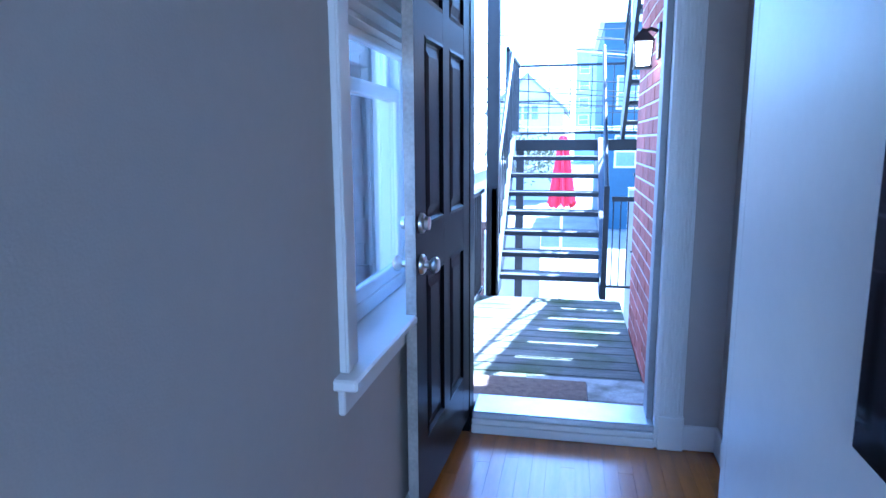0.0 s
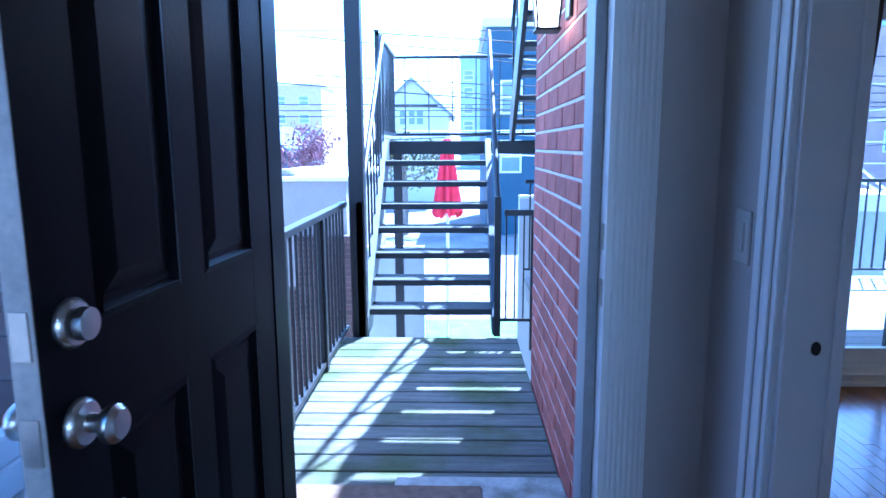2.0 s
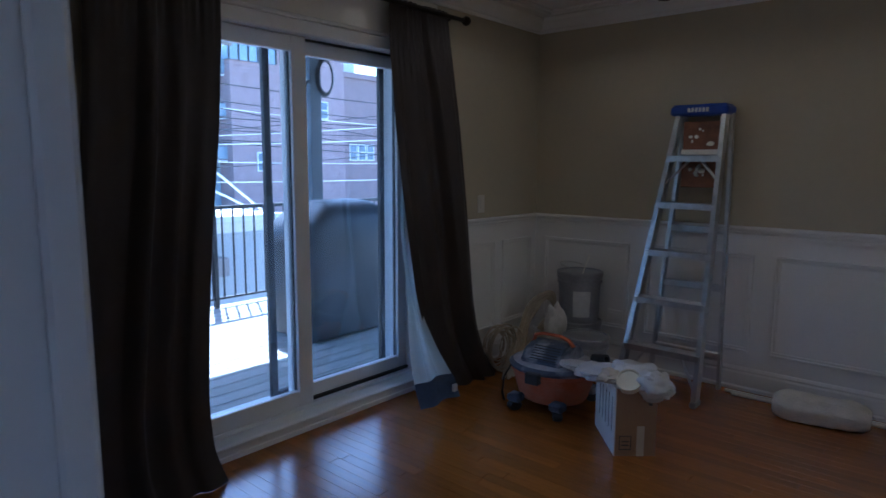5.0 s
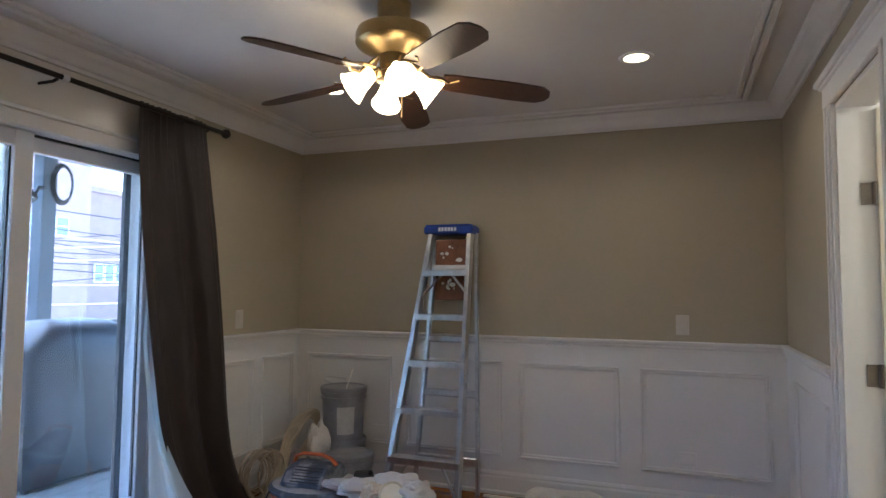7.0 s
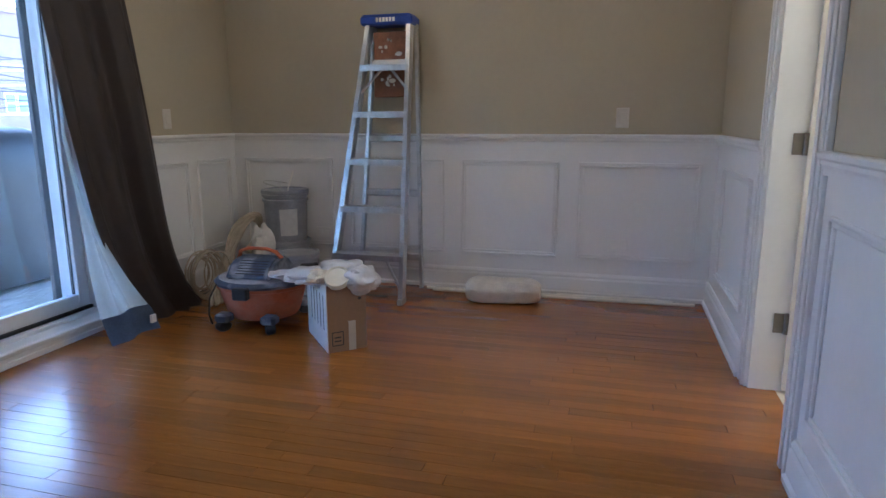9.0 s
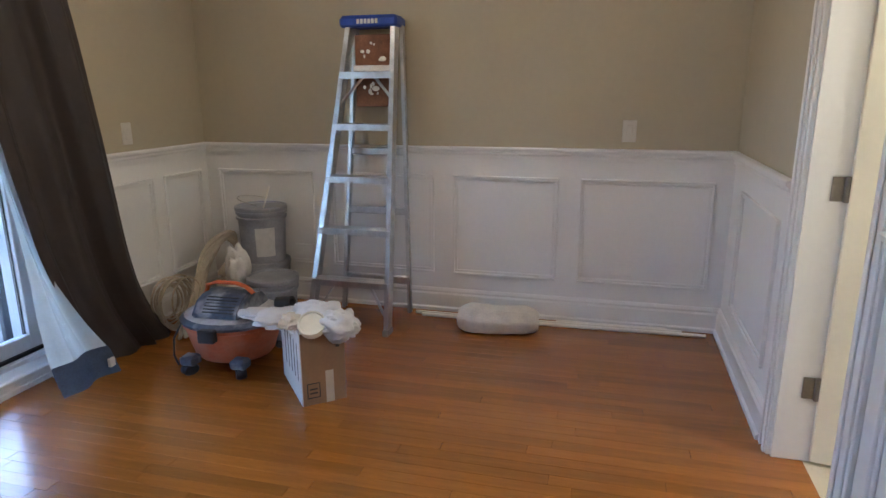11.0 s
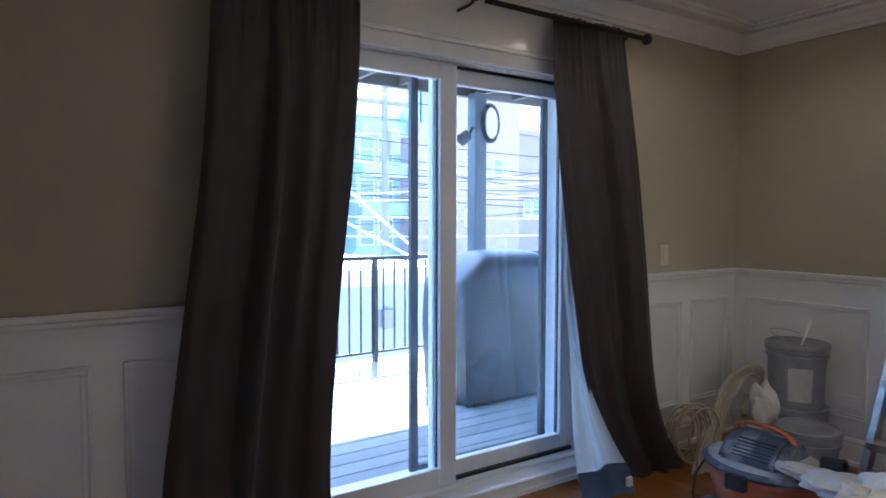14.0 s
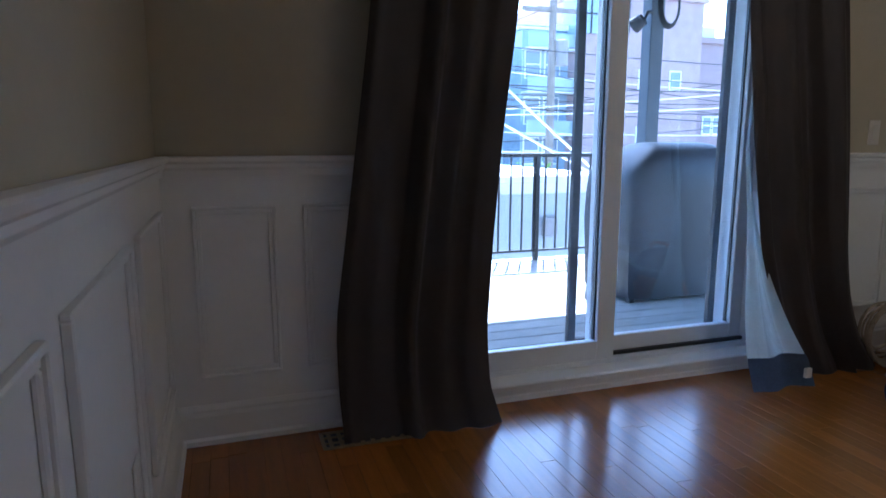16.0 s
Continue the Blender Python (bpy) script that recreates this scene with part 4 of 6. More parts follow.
# ---- paint pails ----
PAIL = mat("grey_pail_plastic", (0.29, 0.295, 0.325), 0.5, vary=0.18, scale=10, bump=0.05, bscale=50)
PAPER = mat("paper_label", (0.60, 0.59, 0.57), 0.7, vary=0.12, scale=20)


def pail(x, y, z, h, r, rz, label, handle=True, sticker=True):
    p = thing("plastic_pail", label, "bucket", "stacked paint pails", at=(x, y, z), rz=rz)
    part("body", lathe(bmesh.new(), [(r * 0.80, 0), (r * 0.86, 0.004), (r * 0.93, h - 0.075), (r * 1.0, h - 0.075), (r * 1.0, h - 0.062), (r * 0.94, h - 0.060), (r * 0.95, h - 0.045), (r * 1.01, h - 0.044), (r * 1.01, h - 0.030), (r * 0.95, h - 0.028), (r * 0.95, h - 0.018)], 28), PAIL, p, smooth=True)
    part("lid", lathe(bmesh.new(), [(r * 0.96, h - 0.026), (r * 1.03, h - 0.026), (r * 1.03, h - 0.004), (r * 0.99, h), (r * 0.93, h), (r * 0.91, h - 0.008), (0.02, h - 0.008)], 28), PAIL, p, "dusty grey lid", smooth=True)
    if sticker:
        bm = bmesh.new()
        rows = []
        for k in range(9):
            a = radians(170 + k * 6)
            rows.append([bm.verts.new((r * (0.80 + 0.13 * zz / h + 0.055) * math.cos(a), r * (0.80 + 0.13 * zz / h + 0.055) * math.sin(a), zz)) for zz in (0.07, h - 0.12)])
        for a, b in zip(rows, rows[1:]):
            bm.faces.new((a[0], b[0], b[1], a[1]))
        part("paper_label", bm, PAPER, p, "worn white paper label")
    if handle:
        part("wire_handle", tube(bmesh.new(), [(r * 0.99 * math.cos(t), r * 0.99 * math.sin(t) * 0.9, h - 0.05 + 0.10 * abs(math.cos(t * 0.5 - 0.78)) * (1 if k else 1)) for k, t in enumerate([i * math.pi / 10 for i in range(11)])], 0.0025, 6), STEEL, p)
    return p


pail(4.665, 3.985, 0, 0.30, 0.152, 10, "grey plastic paint pail under another pail", False)
pail(4.665, 3.985, 0.27, 0.365, 0.150, 22, "tall grey plastic paint pail with paper label")
pail(4.43, 3.80, 0, 0.27, 0.145, 40, "short dusty grey plastic pail beside the stack", False, False)
part_stick = solid("stir_stick", tube(bmesh.new(), [(4.60, 3.93, 0.628), (4.63, 3.90, 0.755)], [0.004, 0.006], 6), SPLAT, "thin stirring stick standing on the pail", "stick")

# ---- cables by the curtain ----
CABLE = mat("beige_cable", (0.42, 0.36, 0.27), 0.55, vary=0.2, scale=12)
rnd = random.Random(5)
coil = thing("cable_coil", "drooping sheaf of beige cables against white wainscot", "cable")


def glide(pts, n=6):
    """Points along a smooth curve through the given ones."""
    p = [Vector(q) for q in pts]
    p = [p[0] * 2 - p[1]] + p + [p[-1] * 2 - p[-2]]
    res = []
    for k in range(1, len(p) - 2):
        for i in range(n):
            t = i / n
            res.append(0.5 * (2 * p[k] + (p[k + 1] - p[k - 1]) * t + (2 * p[k - 1] - 5 * p[k] + 4 * p[k + 1] - p[k + 2]) * t * t + (3 * p[k] - p[k - 1] - 3 * p[k + 1] + p[k + 2]) * t ** 3))
    return res + [p[-2]]


for k in range(11):
    R_, cx, cz = rnd.uniform(0.09, 0.15), 4.16 + rnd.uniform(-0.04, 0.05), 0.155 + rnd.uniform(-0.01, 0.02)
    az, yy, sq_ = rnd.uniform(-0.55, -0.25), 4.20 + 0.012 * k, rnd.uniform(0.75, 0.95)
    pts = [(cx + R_ * sq_ * math.cos(a) * math.cos(az), yy + R_ * math.cos(a) * math.sin(az) * 0.5, max(0.008, cz + R_ * math.sin(a))) for a in (2 * math.pi * i / 24 for i in range(24))]
    part("cable_loop", tube(bmesh.new(), pts, 0.0055, 6, closed=True), CABLE, coil, smooth=True)
for k in range(30):
    g, h, w = k / 29, rnd.uniform(-0.025, 0.025), rnd.uniform(-0.015, 0.015)
    pts = [(4.00 + 0.24 * g, 4.13 + w, 0.009), (4.09 + 0.20 * g + w, 4.18 + w, 0.06 + h), (4.24 + 0.14 * g, 4.215 + w, 0.20 + 0.03 * g + h),
           (4.40 + 0.07 * g + w, 4.21 + h, 0.36 + 0.04 * g + h), (4.53 + 0.05 * g, 4.17 + w, 0.46 + h), (4.60 + 0.02 * g, 4.14, 0.38 + h), (4.60 + w, 4.19, 0.12)]
    part("cable_strand", tube(bmesh.new(), glide(pts), 0.0065, 6), CABLE, coil, smooth=True)
part("hose_end", tube(bmesh.new(), glide([(4.36, 4.11, 0.035), (4.40, 4.13, 0.12), (4.44, 4.14, 0.24), (4.50, 4.12, 0.30)]), [0.030] * 19, 12), CABLE, coil, "thick cream hose end", smooth=True)
bm = crumple(11, 0.095, 0.85, 0.8, 1.75, 0.42)
bmesh.ops.translate(bm, verts=bm.verts[:], vec=(4.47, 4.05, 0.25))
solid("dust_cloth", bm, mat("dusty_white_cloth", (0.62, 0.60, 0.57), 0.8, vary=0.12, scale=12, bump=0.4, bscale=60), "pale crumpled cloth bundle by the cables", "cloth", smooth=True)
solid("work_jug", lathe(bmesh.new(), [(0.02, 0), (0.06, 0), (0.065, 0.02), (0.062, 0.15), (0.045, 0.19), (0.02, 0.205), (0.018, 0.225), (0.003, 0.226)], 18, pose(4.27, 3.99, 0.062, 0, 78, 40)), BAGC, "dusty cream plastic jug lying on its side", "jug", smooth=True)

# ---- rolled drop cloth and loose trim on the floor ----
bm = bmesh.new()
prof = []
nv = 26
rings = []
for i in range(21):
    f = i / 20
    y = 2.72 - 0.44 * f
    rr = 0.074 * (1 - 0.42 * abs(2 * f - 1) ** 7) * (1.06 - 0.14 * f + 0.04 * math.sin(9 * f))
    ring = []
    for k in range(nv):
        a = 2 * math.pi * k / nv
        q = rr * (1 + 0.20 * noise.noise(Vector((math.cos(a) * 1.8, math.sin(a) * 1.8, f * 1.4))) + 0.05 * math.sin(3 * a + 5 * f) + 0.03 * math.sin(2 * a + 31 * f))
        ring.append(bm.verts.new((4.55 + 0.02 * f + q * 1.15 * math.cos(a), y, max(0.004, 0.070 + q * 1.08 * math.sin(a)))))
    rings.append(ring)
for a, b in zip(rings, rings[1:]):
    for k in range(nv):
        bm.faces.new((a[k], a[(k + 1) % nv], b[(k + 1) % nv], b[k]))
bm.faces.new(rings[0][::-1])
bm.faces.new(rings[-1])
roll = solid("drop_cloth_roll", bm, mat("canvas_cloth", (0.70, 0.66, 0.58), 0.9, vary=0.12, scale=14, bump=0.6, bscale=120), "cream rolled drop cloth lying on the floor", "drop cloth", smooth=True)
for k, (x0, y0, x1, y1) in enumerate(((4.735, 3.03, 4.765, 1.52), (4.70, 2.98, 4.735, 1.40), (4.77, 2.2, 4.785, 1.60))):
    bm = tube(bmesh.new(), [(x0, y0, 0.010), ((x0 + x1) / 2 - 0.01, (y0 + y1) / 2, 0.010), (x1, y1, 0.010)], 0.010, 6)
    solid("loose_trim_strip", bm, SPLAT, "thin pale trim strip lying along the baseboard", "trim strip", "loose strips on the floor")

# ---- turned-out lining at the curtain ----
film = thing("curtain_lining", "pale curtain lining turned outward with grey-blue hem", "curtain lining")
FILM = mat("pale_lining_cloth", (0.70, 0.76, 0.77), 0.6, vary=0.06, scale=12, bump=0.2, bscale=60, trans=0.25)
TAPEB = mat("grey_blue_hem_cloth", (0.11, 0.155, 0.24), 0.75, vary=0.2, scale=14, bump=0.2, bscale=200)


def lining_grid(z0, z1, off):
    """The lining between two heights: a thin strip along the curtain's edge that flares near the floor."""
    zs = (0.0, 0.10, 0.25, 0.50, 0.75, 1.00, 1.25)
    left = (3.290, 3.295, 3.322, 3.362, 3.364, 3.338, 3.345)
    right = (3.590, 3.595, 3.535, 3.450, 3.392, 3.356, 3.360)
    bm = bmesh.new()
    g = []
    n = max(6, int((z0 - z1) / 0.035))
    for j in range(n + 1):
        z = z0 + (z1 - z0) * j / n
        f = max(0.0, 1 - z / 1.25)
        xl, xr = float(np.interp(z, zs, left)), float(np.interp(z, zs, right))
        row = []
        for i in range(13):
            u = i / 12
            y = 4.378 - 0.21 * f ** 3 + 0.014 * math.sin(u * 9 + 2 * f) * (0.2 + f) - off
            row.append(bm.verts.new((xl + (xr - xl) * u, y, z + 0.012 + 0.02 * u * (1 - u) * f)))
        g.append(row)
    for a, b in zip(g, g[1:]):
        for k in range(12):
            bm.faces.new((a[k], a[k + 1], b[k + 1], b[k]))
    bmesh.ops.solidify(bm, geom=bm.faces[:], thickness=0.0015)
    return bm


part("lining", lining_grid(1.22, 0.09, 0.0), FILM, film, smooth=True)
part("hem", lining_grid(0.125, 0.0, 0.004), TAPEB, film, "grey-blue hem band", smooth=True)
part("care_label", bx(3.52, 3.55, 4.135, 4.15, 0.06, 0.10), WHITEPL, film, "small white cloth tag")

# ---- floor register ----
reg = thing("floor_register", "brass and black floor heating register", "floor vent", at=(1.68, 4.325, 0))
BRASS = mat("aged_brass", (0.30, 0.22, 0.11), 0.4, 0.8, vary=0.2, scale=25)
bm = bmesh.new()
for q in ((-0.16, 0.16, -0.065, -0.052), (-0.16, 0.16, 0.052, 0.065), (-0.16, -0.147, -0.052, 0.052), (0.147, 0.16, -0.052, 0.052)):
    box(bm, *q, 0.0, 0.007, bev=0.002)
part("rim", bm, BRASS, reg)
part("well", bx(-0.147, 0.147, -0.052, 0.052, 0.0, 0.002), DARKPL, reg)
for k in range(8):
    part("grille_bar", bx(-0.135 + 0.036 * k, -0.122 + 0.036 * k, -0.05, 0.05, 0.002, 0.006), BRASS, reg)
for y in (-0.022, 0.020):
    part("grille_bar", bx(-0.147, 0.147, y - 0.005, y + 0.005, 0.002, 0.0055), BRASS, reg)

# ---- ceiling fan and lamps ----
fan = thing("ceiling_fan", "antique brass five-blade ceiling fan with lit shades", "ceiling fan", at=(2.99, 2.87, 0.06))
fan.scale = (0.92, 0.92, 1.0)
ABR = mat("antique_brass", (0.26, 0.19, 0.09), 0.32, 0.9, vary=0.15, scale=20)
WALNUT = mat("walnut_blade", (0.06, 0.026, 0.014), 0.4, vary=0.3, scale=5, stretch=(2, 14, 14), bump=0.1, bscale=40)
part("canopy", lathe(bmesh.new(), [(0.02, 2.20), (0.05, 2.21), (0.068, 2.24), (0.07, 2.292), (0.02, 2.292)], 24), ABR, fan, smooth=True)
part("down_rod", lathe(bmesh.new(), [(0.013, 2.20), (0.013, 2.27)], 12), ABR, fan, smooth=True)
part("motor", lathe(bmesh.new(), [(0.03, 2.205), (0.11, 2.198), (0.148, 2.185), (0.156, 2.168), (0.156, 2.135), (0.145, 2.122), (0.12, 2.112), (0.09, 2.102), (0.06, 2.09), (0.055, 2.03), (0.07, 2.02), (0.07, 1.995), (0.03, 1.985)], 32), ABR, fan, smooth=True)
for k in range(5):
    a = radians(13 + 72 * k)
    m = Matrix.Rotation(a, 4, "Z")
    bm = bmesh.new()
    outl = [(0.20, -0.050), (0.24, -0.058), (0.50, -0.066), (0.62, -0.060), (0.655, -0.035), (0.665, 0.0), (0.655, 0.035), (0.62, 0.060), (0.50, 0.066), (0.24, 0.058), (0.20, 0.050)]
    tilt = Matrix.Rotation(radians(-12), 4, "X")
    droop = Matrix.Rotation(radians(3.5), 4, "Y")
    lo = [bm.verts.new(m @ (Matrix.Translation((0, 0, 2.015)) @ droop @ tilt @ Vector((x, y, 0)))) for x, y in outl]
    hi = [bm.verts.new(m @ (Matrix.Translation((0, 0, 2.015)) @ droop @ tilt @ Vector((x, y, 0.007)))) for x, y in outl]
    n = len(outl)
    for i in range(n):
        bm.faces.new((lo[i], lo[(i + 1) % n], hi[(i + 1) % n], hi[i]))
    bm.faces.new(lo[::-1])
    bm.faces.new(hi)
    bl = part("blade", bm, WALNUT, fan, "dark walnut blade")
    bm = bmesh.new()
    for s in (-1, 1):
        tube(bm, [m @ Vector((0.09, 0.01 * s, 2.06)), m @ Vector((0.14, 0.045 * s, 2.006)), m @ Vector((0.19, 0.04 * s, 2.006)), m @ Vector((0.23, 0.0, 2.006)), m @ Vector((0.27, 0.03 * s, 2.006))], 0.007, 6)
    part("blade_iron", bm, ABR, bl, "scrolled brass arm")
SHADE = mat("frosted_lit_glass", (0.9, 0.8, 0.62), 0.4, emit=1.0, ecol=(1.0, 0.72, 0.38))
for k, a in enumerate((35, 125, 215, 305)):
    ar = radians(a)
    m = Matrix.Rotation(ar, 4, "Z") @ pose(0.085, 0, 2.02, 0, 128, 0)
    part("lamp_arm", tube(bmesh.new(), [Matrix.Rotation(ar, 4, "Z") @ Vector(p) for p in ((0.03, 0, 2.03), (0.06, 0, 2.035), (0.09, 0, 2.015))], 0.010, 8), ABR, fan, smooth=True)
    part("glass_shade", lathe(bmesh.new(), [(0.02, 0.0), (0.028, 0.005), (0.034, 0.03), (0.044, 0.07), (0.060, 0.105), (0.064, 0.112), (0.060, 0.112), (0.03, 0.06), (0.01, 0.05)], 20, m), SHADE, fan, "lit frosted tulip shade", smooth=True)
part("pull_chain", tube(bmesh.new(), [(0.02, -0.03, 1.99), (0.02, -0.03, 1.86)], 0.0018, 5), ABR, fan)
fl = new("fan_lamp", bpy.data.lights.new("fan_lamp", "POINT"))
fl.data.energy, fl.data.color, fl.data.shadow_soft_size = 0.22, (1.0, 0.78, 0.54), 0.10
fl.location = (2.99, 2.87, 1.90)
POT = mat("lit_downlight", (1.0, 0.85, 0.6), 0.5, emit=1.6, ecol=(1.0, 0.78, 0.45))
for x, y in ((3.85, 2.05), (3.83, 3.62)):
    p = thing("recessed_downlight", "lit white-rimmed recessed ceiling downlight", "ceiling light", "recessed ceiling lights", at=(x, y, ZC))
    part("rim", lathe(bmesh.new(), [(0.052, -0.001), (0.056, -0.007), (0.074, -0.005), (0.078, 0.0), (0.052, 0.0)], 28), WHITEPL, p, smooth=True)
    part("bulb_face", lathe(bmesh.new(), [(0.001, -0.002), (0.052, -0.002), (0.052, -0.001), (0.001, -0.001)], 24), POT, p)
    sp = new("downlight_lamp", bpy.data.lights.new("downlight_lamp", "SPOT"))
    sp.data.energy, sp.data.color, sp.data.spot_size, sp.data.spot_blend, sp.data.shadow_soft_size = 0.6, (1.0, 0.80, 0.58), radians(160), 0.3, 0.03
    sp.matrix_world = look((x, y, ZC - 0.012), (x, y, 0))

# ---- mirror on the hall pier ----
pnl = thing("wall_mirror", "tall mirror in a thin dark frame hung on white pier", "mirror")
part("mirror_glass", bx(0.562, 0.572, 0.10, 0.715, 0.985, 1.90, bev=0.003), mat("silvered_glass", (0.72, 0.75, 0.78), 0.05, 1.0, vary=0.03), pnl)
part("frame", bx(0.568, 0.588, 0.088, 0.728, 0.972, 1.912, bev=0.010), DARKPL, pnl)

# ---- outside: ground and back deck ----
GZ = -2.75
ASPH = mat("yard_ground", (0.20, 0.195, 0.185), 0.9, vary=0.25, scale=0.6, bump=0.4, bscale=8)
structure("ground", bx(-900, 900, -300, 1600, GZ - 0.5, GZ), ASPH, "grey paved yards and lanes", "ground")
LAWN = mat("lawn_green", (0.10, 0.20, 0.045), 0.9, vary=0.3, scale=3, bump=0.6, bscale=30)
structure("ground_lawn", bx(-0.9, 2.4, 9.2, 15.5, GZ, GZ + 0.03), LAWN, "bright green lawn in the yard behind", "lawn")

deck = structure("floor_deck", bx(-0.56, 0.69, 2.87, 5.45, -0.20, -0.085), DECK, "framing of the weathered back deck", "deck")
concs = structure("pavement_slab", bx(0.04, 0.695, 3.21, 3.53, -0.068, -0.026, bev=0.008), CONC, "worn concrete step slab on the deck", "slab")
COIR = mat("brown_coir", (0.17, 0.115, 0.08), 0.95, vary=0.3, scale=30, bump=1.0, bscale=260)
dm = thing("door_mat", "brown coir door mat lying before the door", "door mat")
part("mat_top", bx(-0.42, 0.375, 3.15, 3.43, -0.025, -0.008, bev=0.006), COIR, dm)
part("mat_backing", bx(-0.425, 0.38, 3.145, 3.435, -0.030, -0.024), DARKPL, dm)
structure("trim_door_sill", bx(-0.2, 0.69, 2.865, 2.98, -0.1, 0.066, bev=0.008), CONC, "pale concrete door sill", "sill")

# guard rail on the left of the deck
gr = thing("deck_guard_rail", "black iron guard rail with square balusters", "railing")
part("top_rail", bx(-0.525, -0.475, 2.9, 5.50, 0.862, 0.90, bev=0.004), IRON, gr)
part("bottom_rail", bx(-0.515, -0.485, 2.9, 5.50, 0.0, 0.025), IRON, gr)
bal = done(bx(-0.007, 0.007, -0.007, 0.007, 0, 0.84), "baluster", IRON)
for k in range(25):
    piece("baluster", bal, gr, pose(-0.5, 2.98 + 0.102 * k, 0.024))
for y in (3.95, 4.75):
    part("rail_post", bx(-0.522, -0.478, y - 0.022, y + 0.022, -0.1, 0.862), IRON, gr)
post = solid("steel_post", bx(-0.455, -0.352, 5.44, 5.55, -2.75, 3.6, bev=0.004), IRON, "tall black steel post at the deck corner", "post")

# stairs up from the deck to the landing
TREAD = mat("dark_stained_tread", (0.03, 0.032, 0.036), 0.55, vary=0.3, scale=10, bump=0.2, bscale=60, stretch=(1, 8, 8))
st = thing("exterior_stairs", "black steel stairs with open treads to a landing", "stairs")
SX0, SX1, SY0, SY1, SZ0, SZ1 = -0.366, 0.542, 5.49, 7.01, -0.04, 1.317
NS = 8
rise, going = (SZ1 - SZ0) / NS, (SY1 - SY0) / NS
for k in range(1, NS):
    z, y = SZ0 + rise * k, SY0 + going * (k - 0.5)
    part("tread", bx(SX0 + 0.02, SX1 - 0.02, y - 0.04, y + going * 0.95, z - 0.045, z, bev=0.004), TREAD, st)
for x0, x1 in ((SX0 - 0.035, SX0 + 0.02), (SX1 - 0.02, SX1 + 0.03)):
    bm = bmesh.new()
    prism(bm, [(SY0 - 0.02, SZ0), (SY0 + 0.20, SZ0), (SY1 + 0.02, SZ1 - 0.16), (SY1 + 0.02, SZ1 + 0.02), (SY1 - 0.08, SZ1 + 0.02), (SY0 - 0.02, SZ0 + 0.13)], "y", 0, 1)
    for v in bm.verts:
        v.co = Vector((x0 if v.co.y < 0.5 else x1, v.co.x, v.co.z))
    part("stringer", bm, mat("weathered_iron" + ("a" if x0 < 0 else "b"), (0.20, 0.22, 0.24) if x0 < 0 else (0.03, 0.05, 0.08), 0.5, vary=0.2, scale=10), st)
for x, top in ((SX0 - 0.02, 0.92), (SX1 + 0.012, 0.95)):
    rail = tube(bmesh.new(), [(x, SY0, SZ0 + top), (x, SY1, SZ1 + top)], 0.02, 8)
    part("hand_rail", rail, IRON, st)
    for k in range(9):
        f = (k + 0.4) / 9
        y, z = SY0 + (SY1 - SY0) * f, SZ0 + (SZ1 - SZ0) * f
        if x < 0:
            part("stair_baluster", bx(x - 0.007, x + 0.007, y - 0.007, y + 0.007, z + 0.08, z + top), IRON, st)
    part("newel", bx(x - 0.022, x + 0.022, SY0 - 0.05, SY0 - 0.006, SZ0, SZ0 + top + 0.02), IRON, st)
land = thing("stair_landing", "black steel landing deck with guard rails", "landing")
part("platform", bx(SX0 - 0.12, 1.75, SY1 + 0.02, 8.65, SZ1 - 0.12, SZ1 - 0.0, bev=0.004), IRON, land)
for k in range(2):
    part("support_post", bx((SX0 - 0.1, 1.6)[k], (SX0 - 0.0, 1.7)[k], 8.5, 8.6, GZ, SZ1 - 0.12), IRON, land)
LT2 = SZ1 + 0.96
for q in ((SX0 - 0.09, SX0 - 0.06, SY1 + 0.03, 8.60), (SX0 - 0.09, 1.7, 8.57, 8.60)):
    for z in (LT2, SZ1 + 0.10):
        part("landing_rail", bx(*q, z - 0.03, z), IRON, land)
lb = done(bx(-0.006, 0.006, -0.006, 0.006, 0, 0.86), "landing_baluster", IRON)
for k in range(12):
    piece("landing_baluster", lb, land, pose(SX0 - 0.075, SY1 + 0.10 + 0.125 * k, SZ1 + 0.08))
for k in range(8):
    piece("landing_baluster", lb, land, pose(SX0 + 0.04 + 0.27 * k, 8.585, SZ1 + 0.08))
part("landing_post", bx(SX0 - 0.10, SX0 - 0.06, SY1 + 0.03, SY1 + 0.07, SZ1, LT2 + 0.02), IRON, land)
# short rail at the deck edge right of the stairs
sr = thing("short_guard_rail", "black iron rail closing the deck edge", "railing")
part("top_bar", bx(0.60, 0.82, 5.47, 5.50, 0.80, 0.84), IRON, sr)
part("low_bar", bx(0.56, 0.98, 5.47, 5.50, 0.06, 0.08), IRON, sr)
for x in (0.80,):
    part("upright", bx(x - 0.018, x + 0.018, 5.468, 5.502, -0.15, 0.80), IRON, sr)
for k in range(3):
    part("thin_bar", bx(0.61 + 0.06 * k, 0.62 + 0.06 * k, 5.48, 5.49, 0.08, 0.80), IRON, sr)
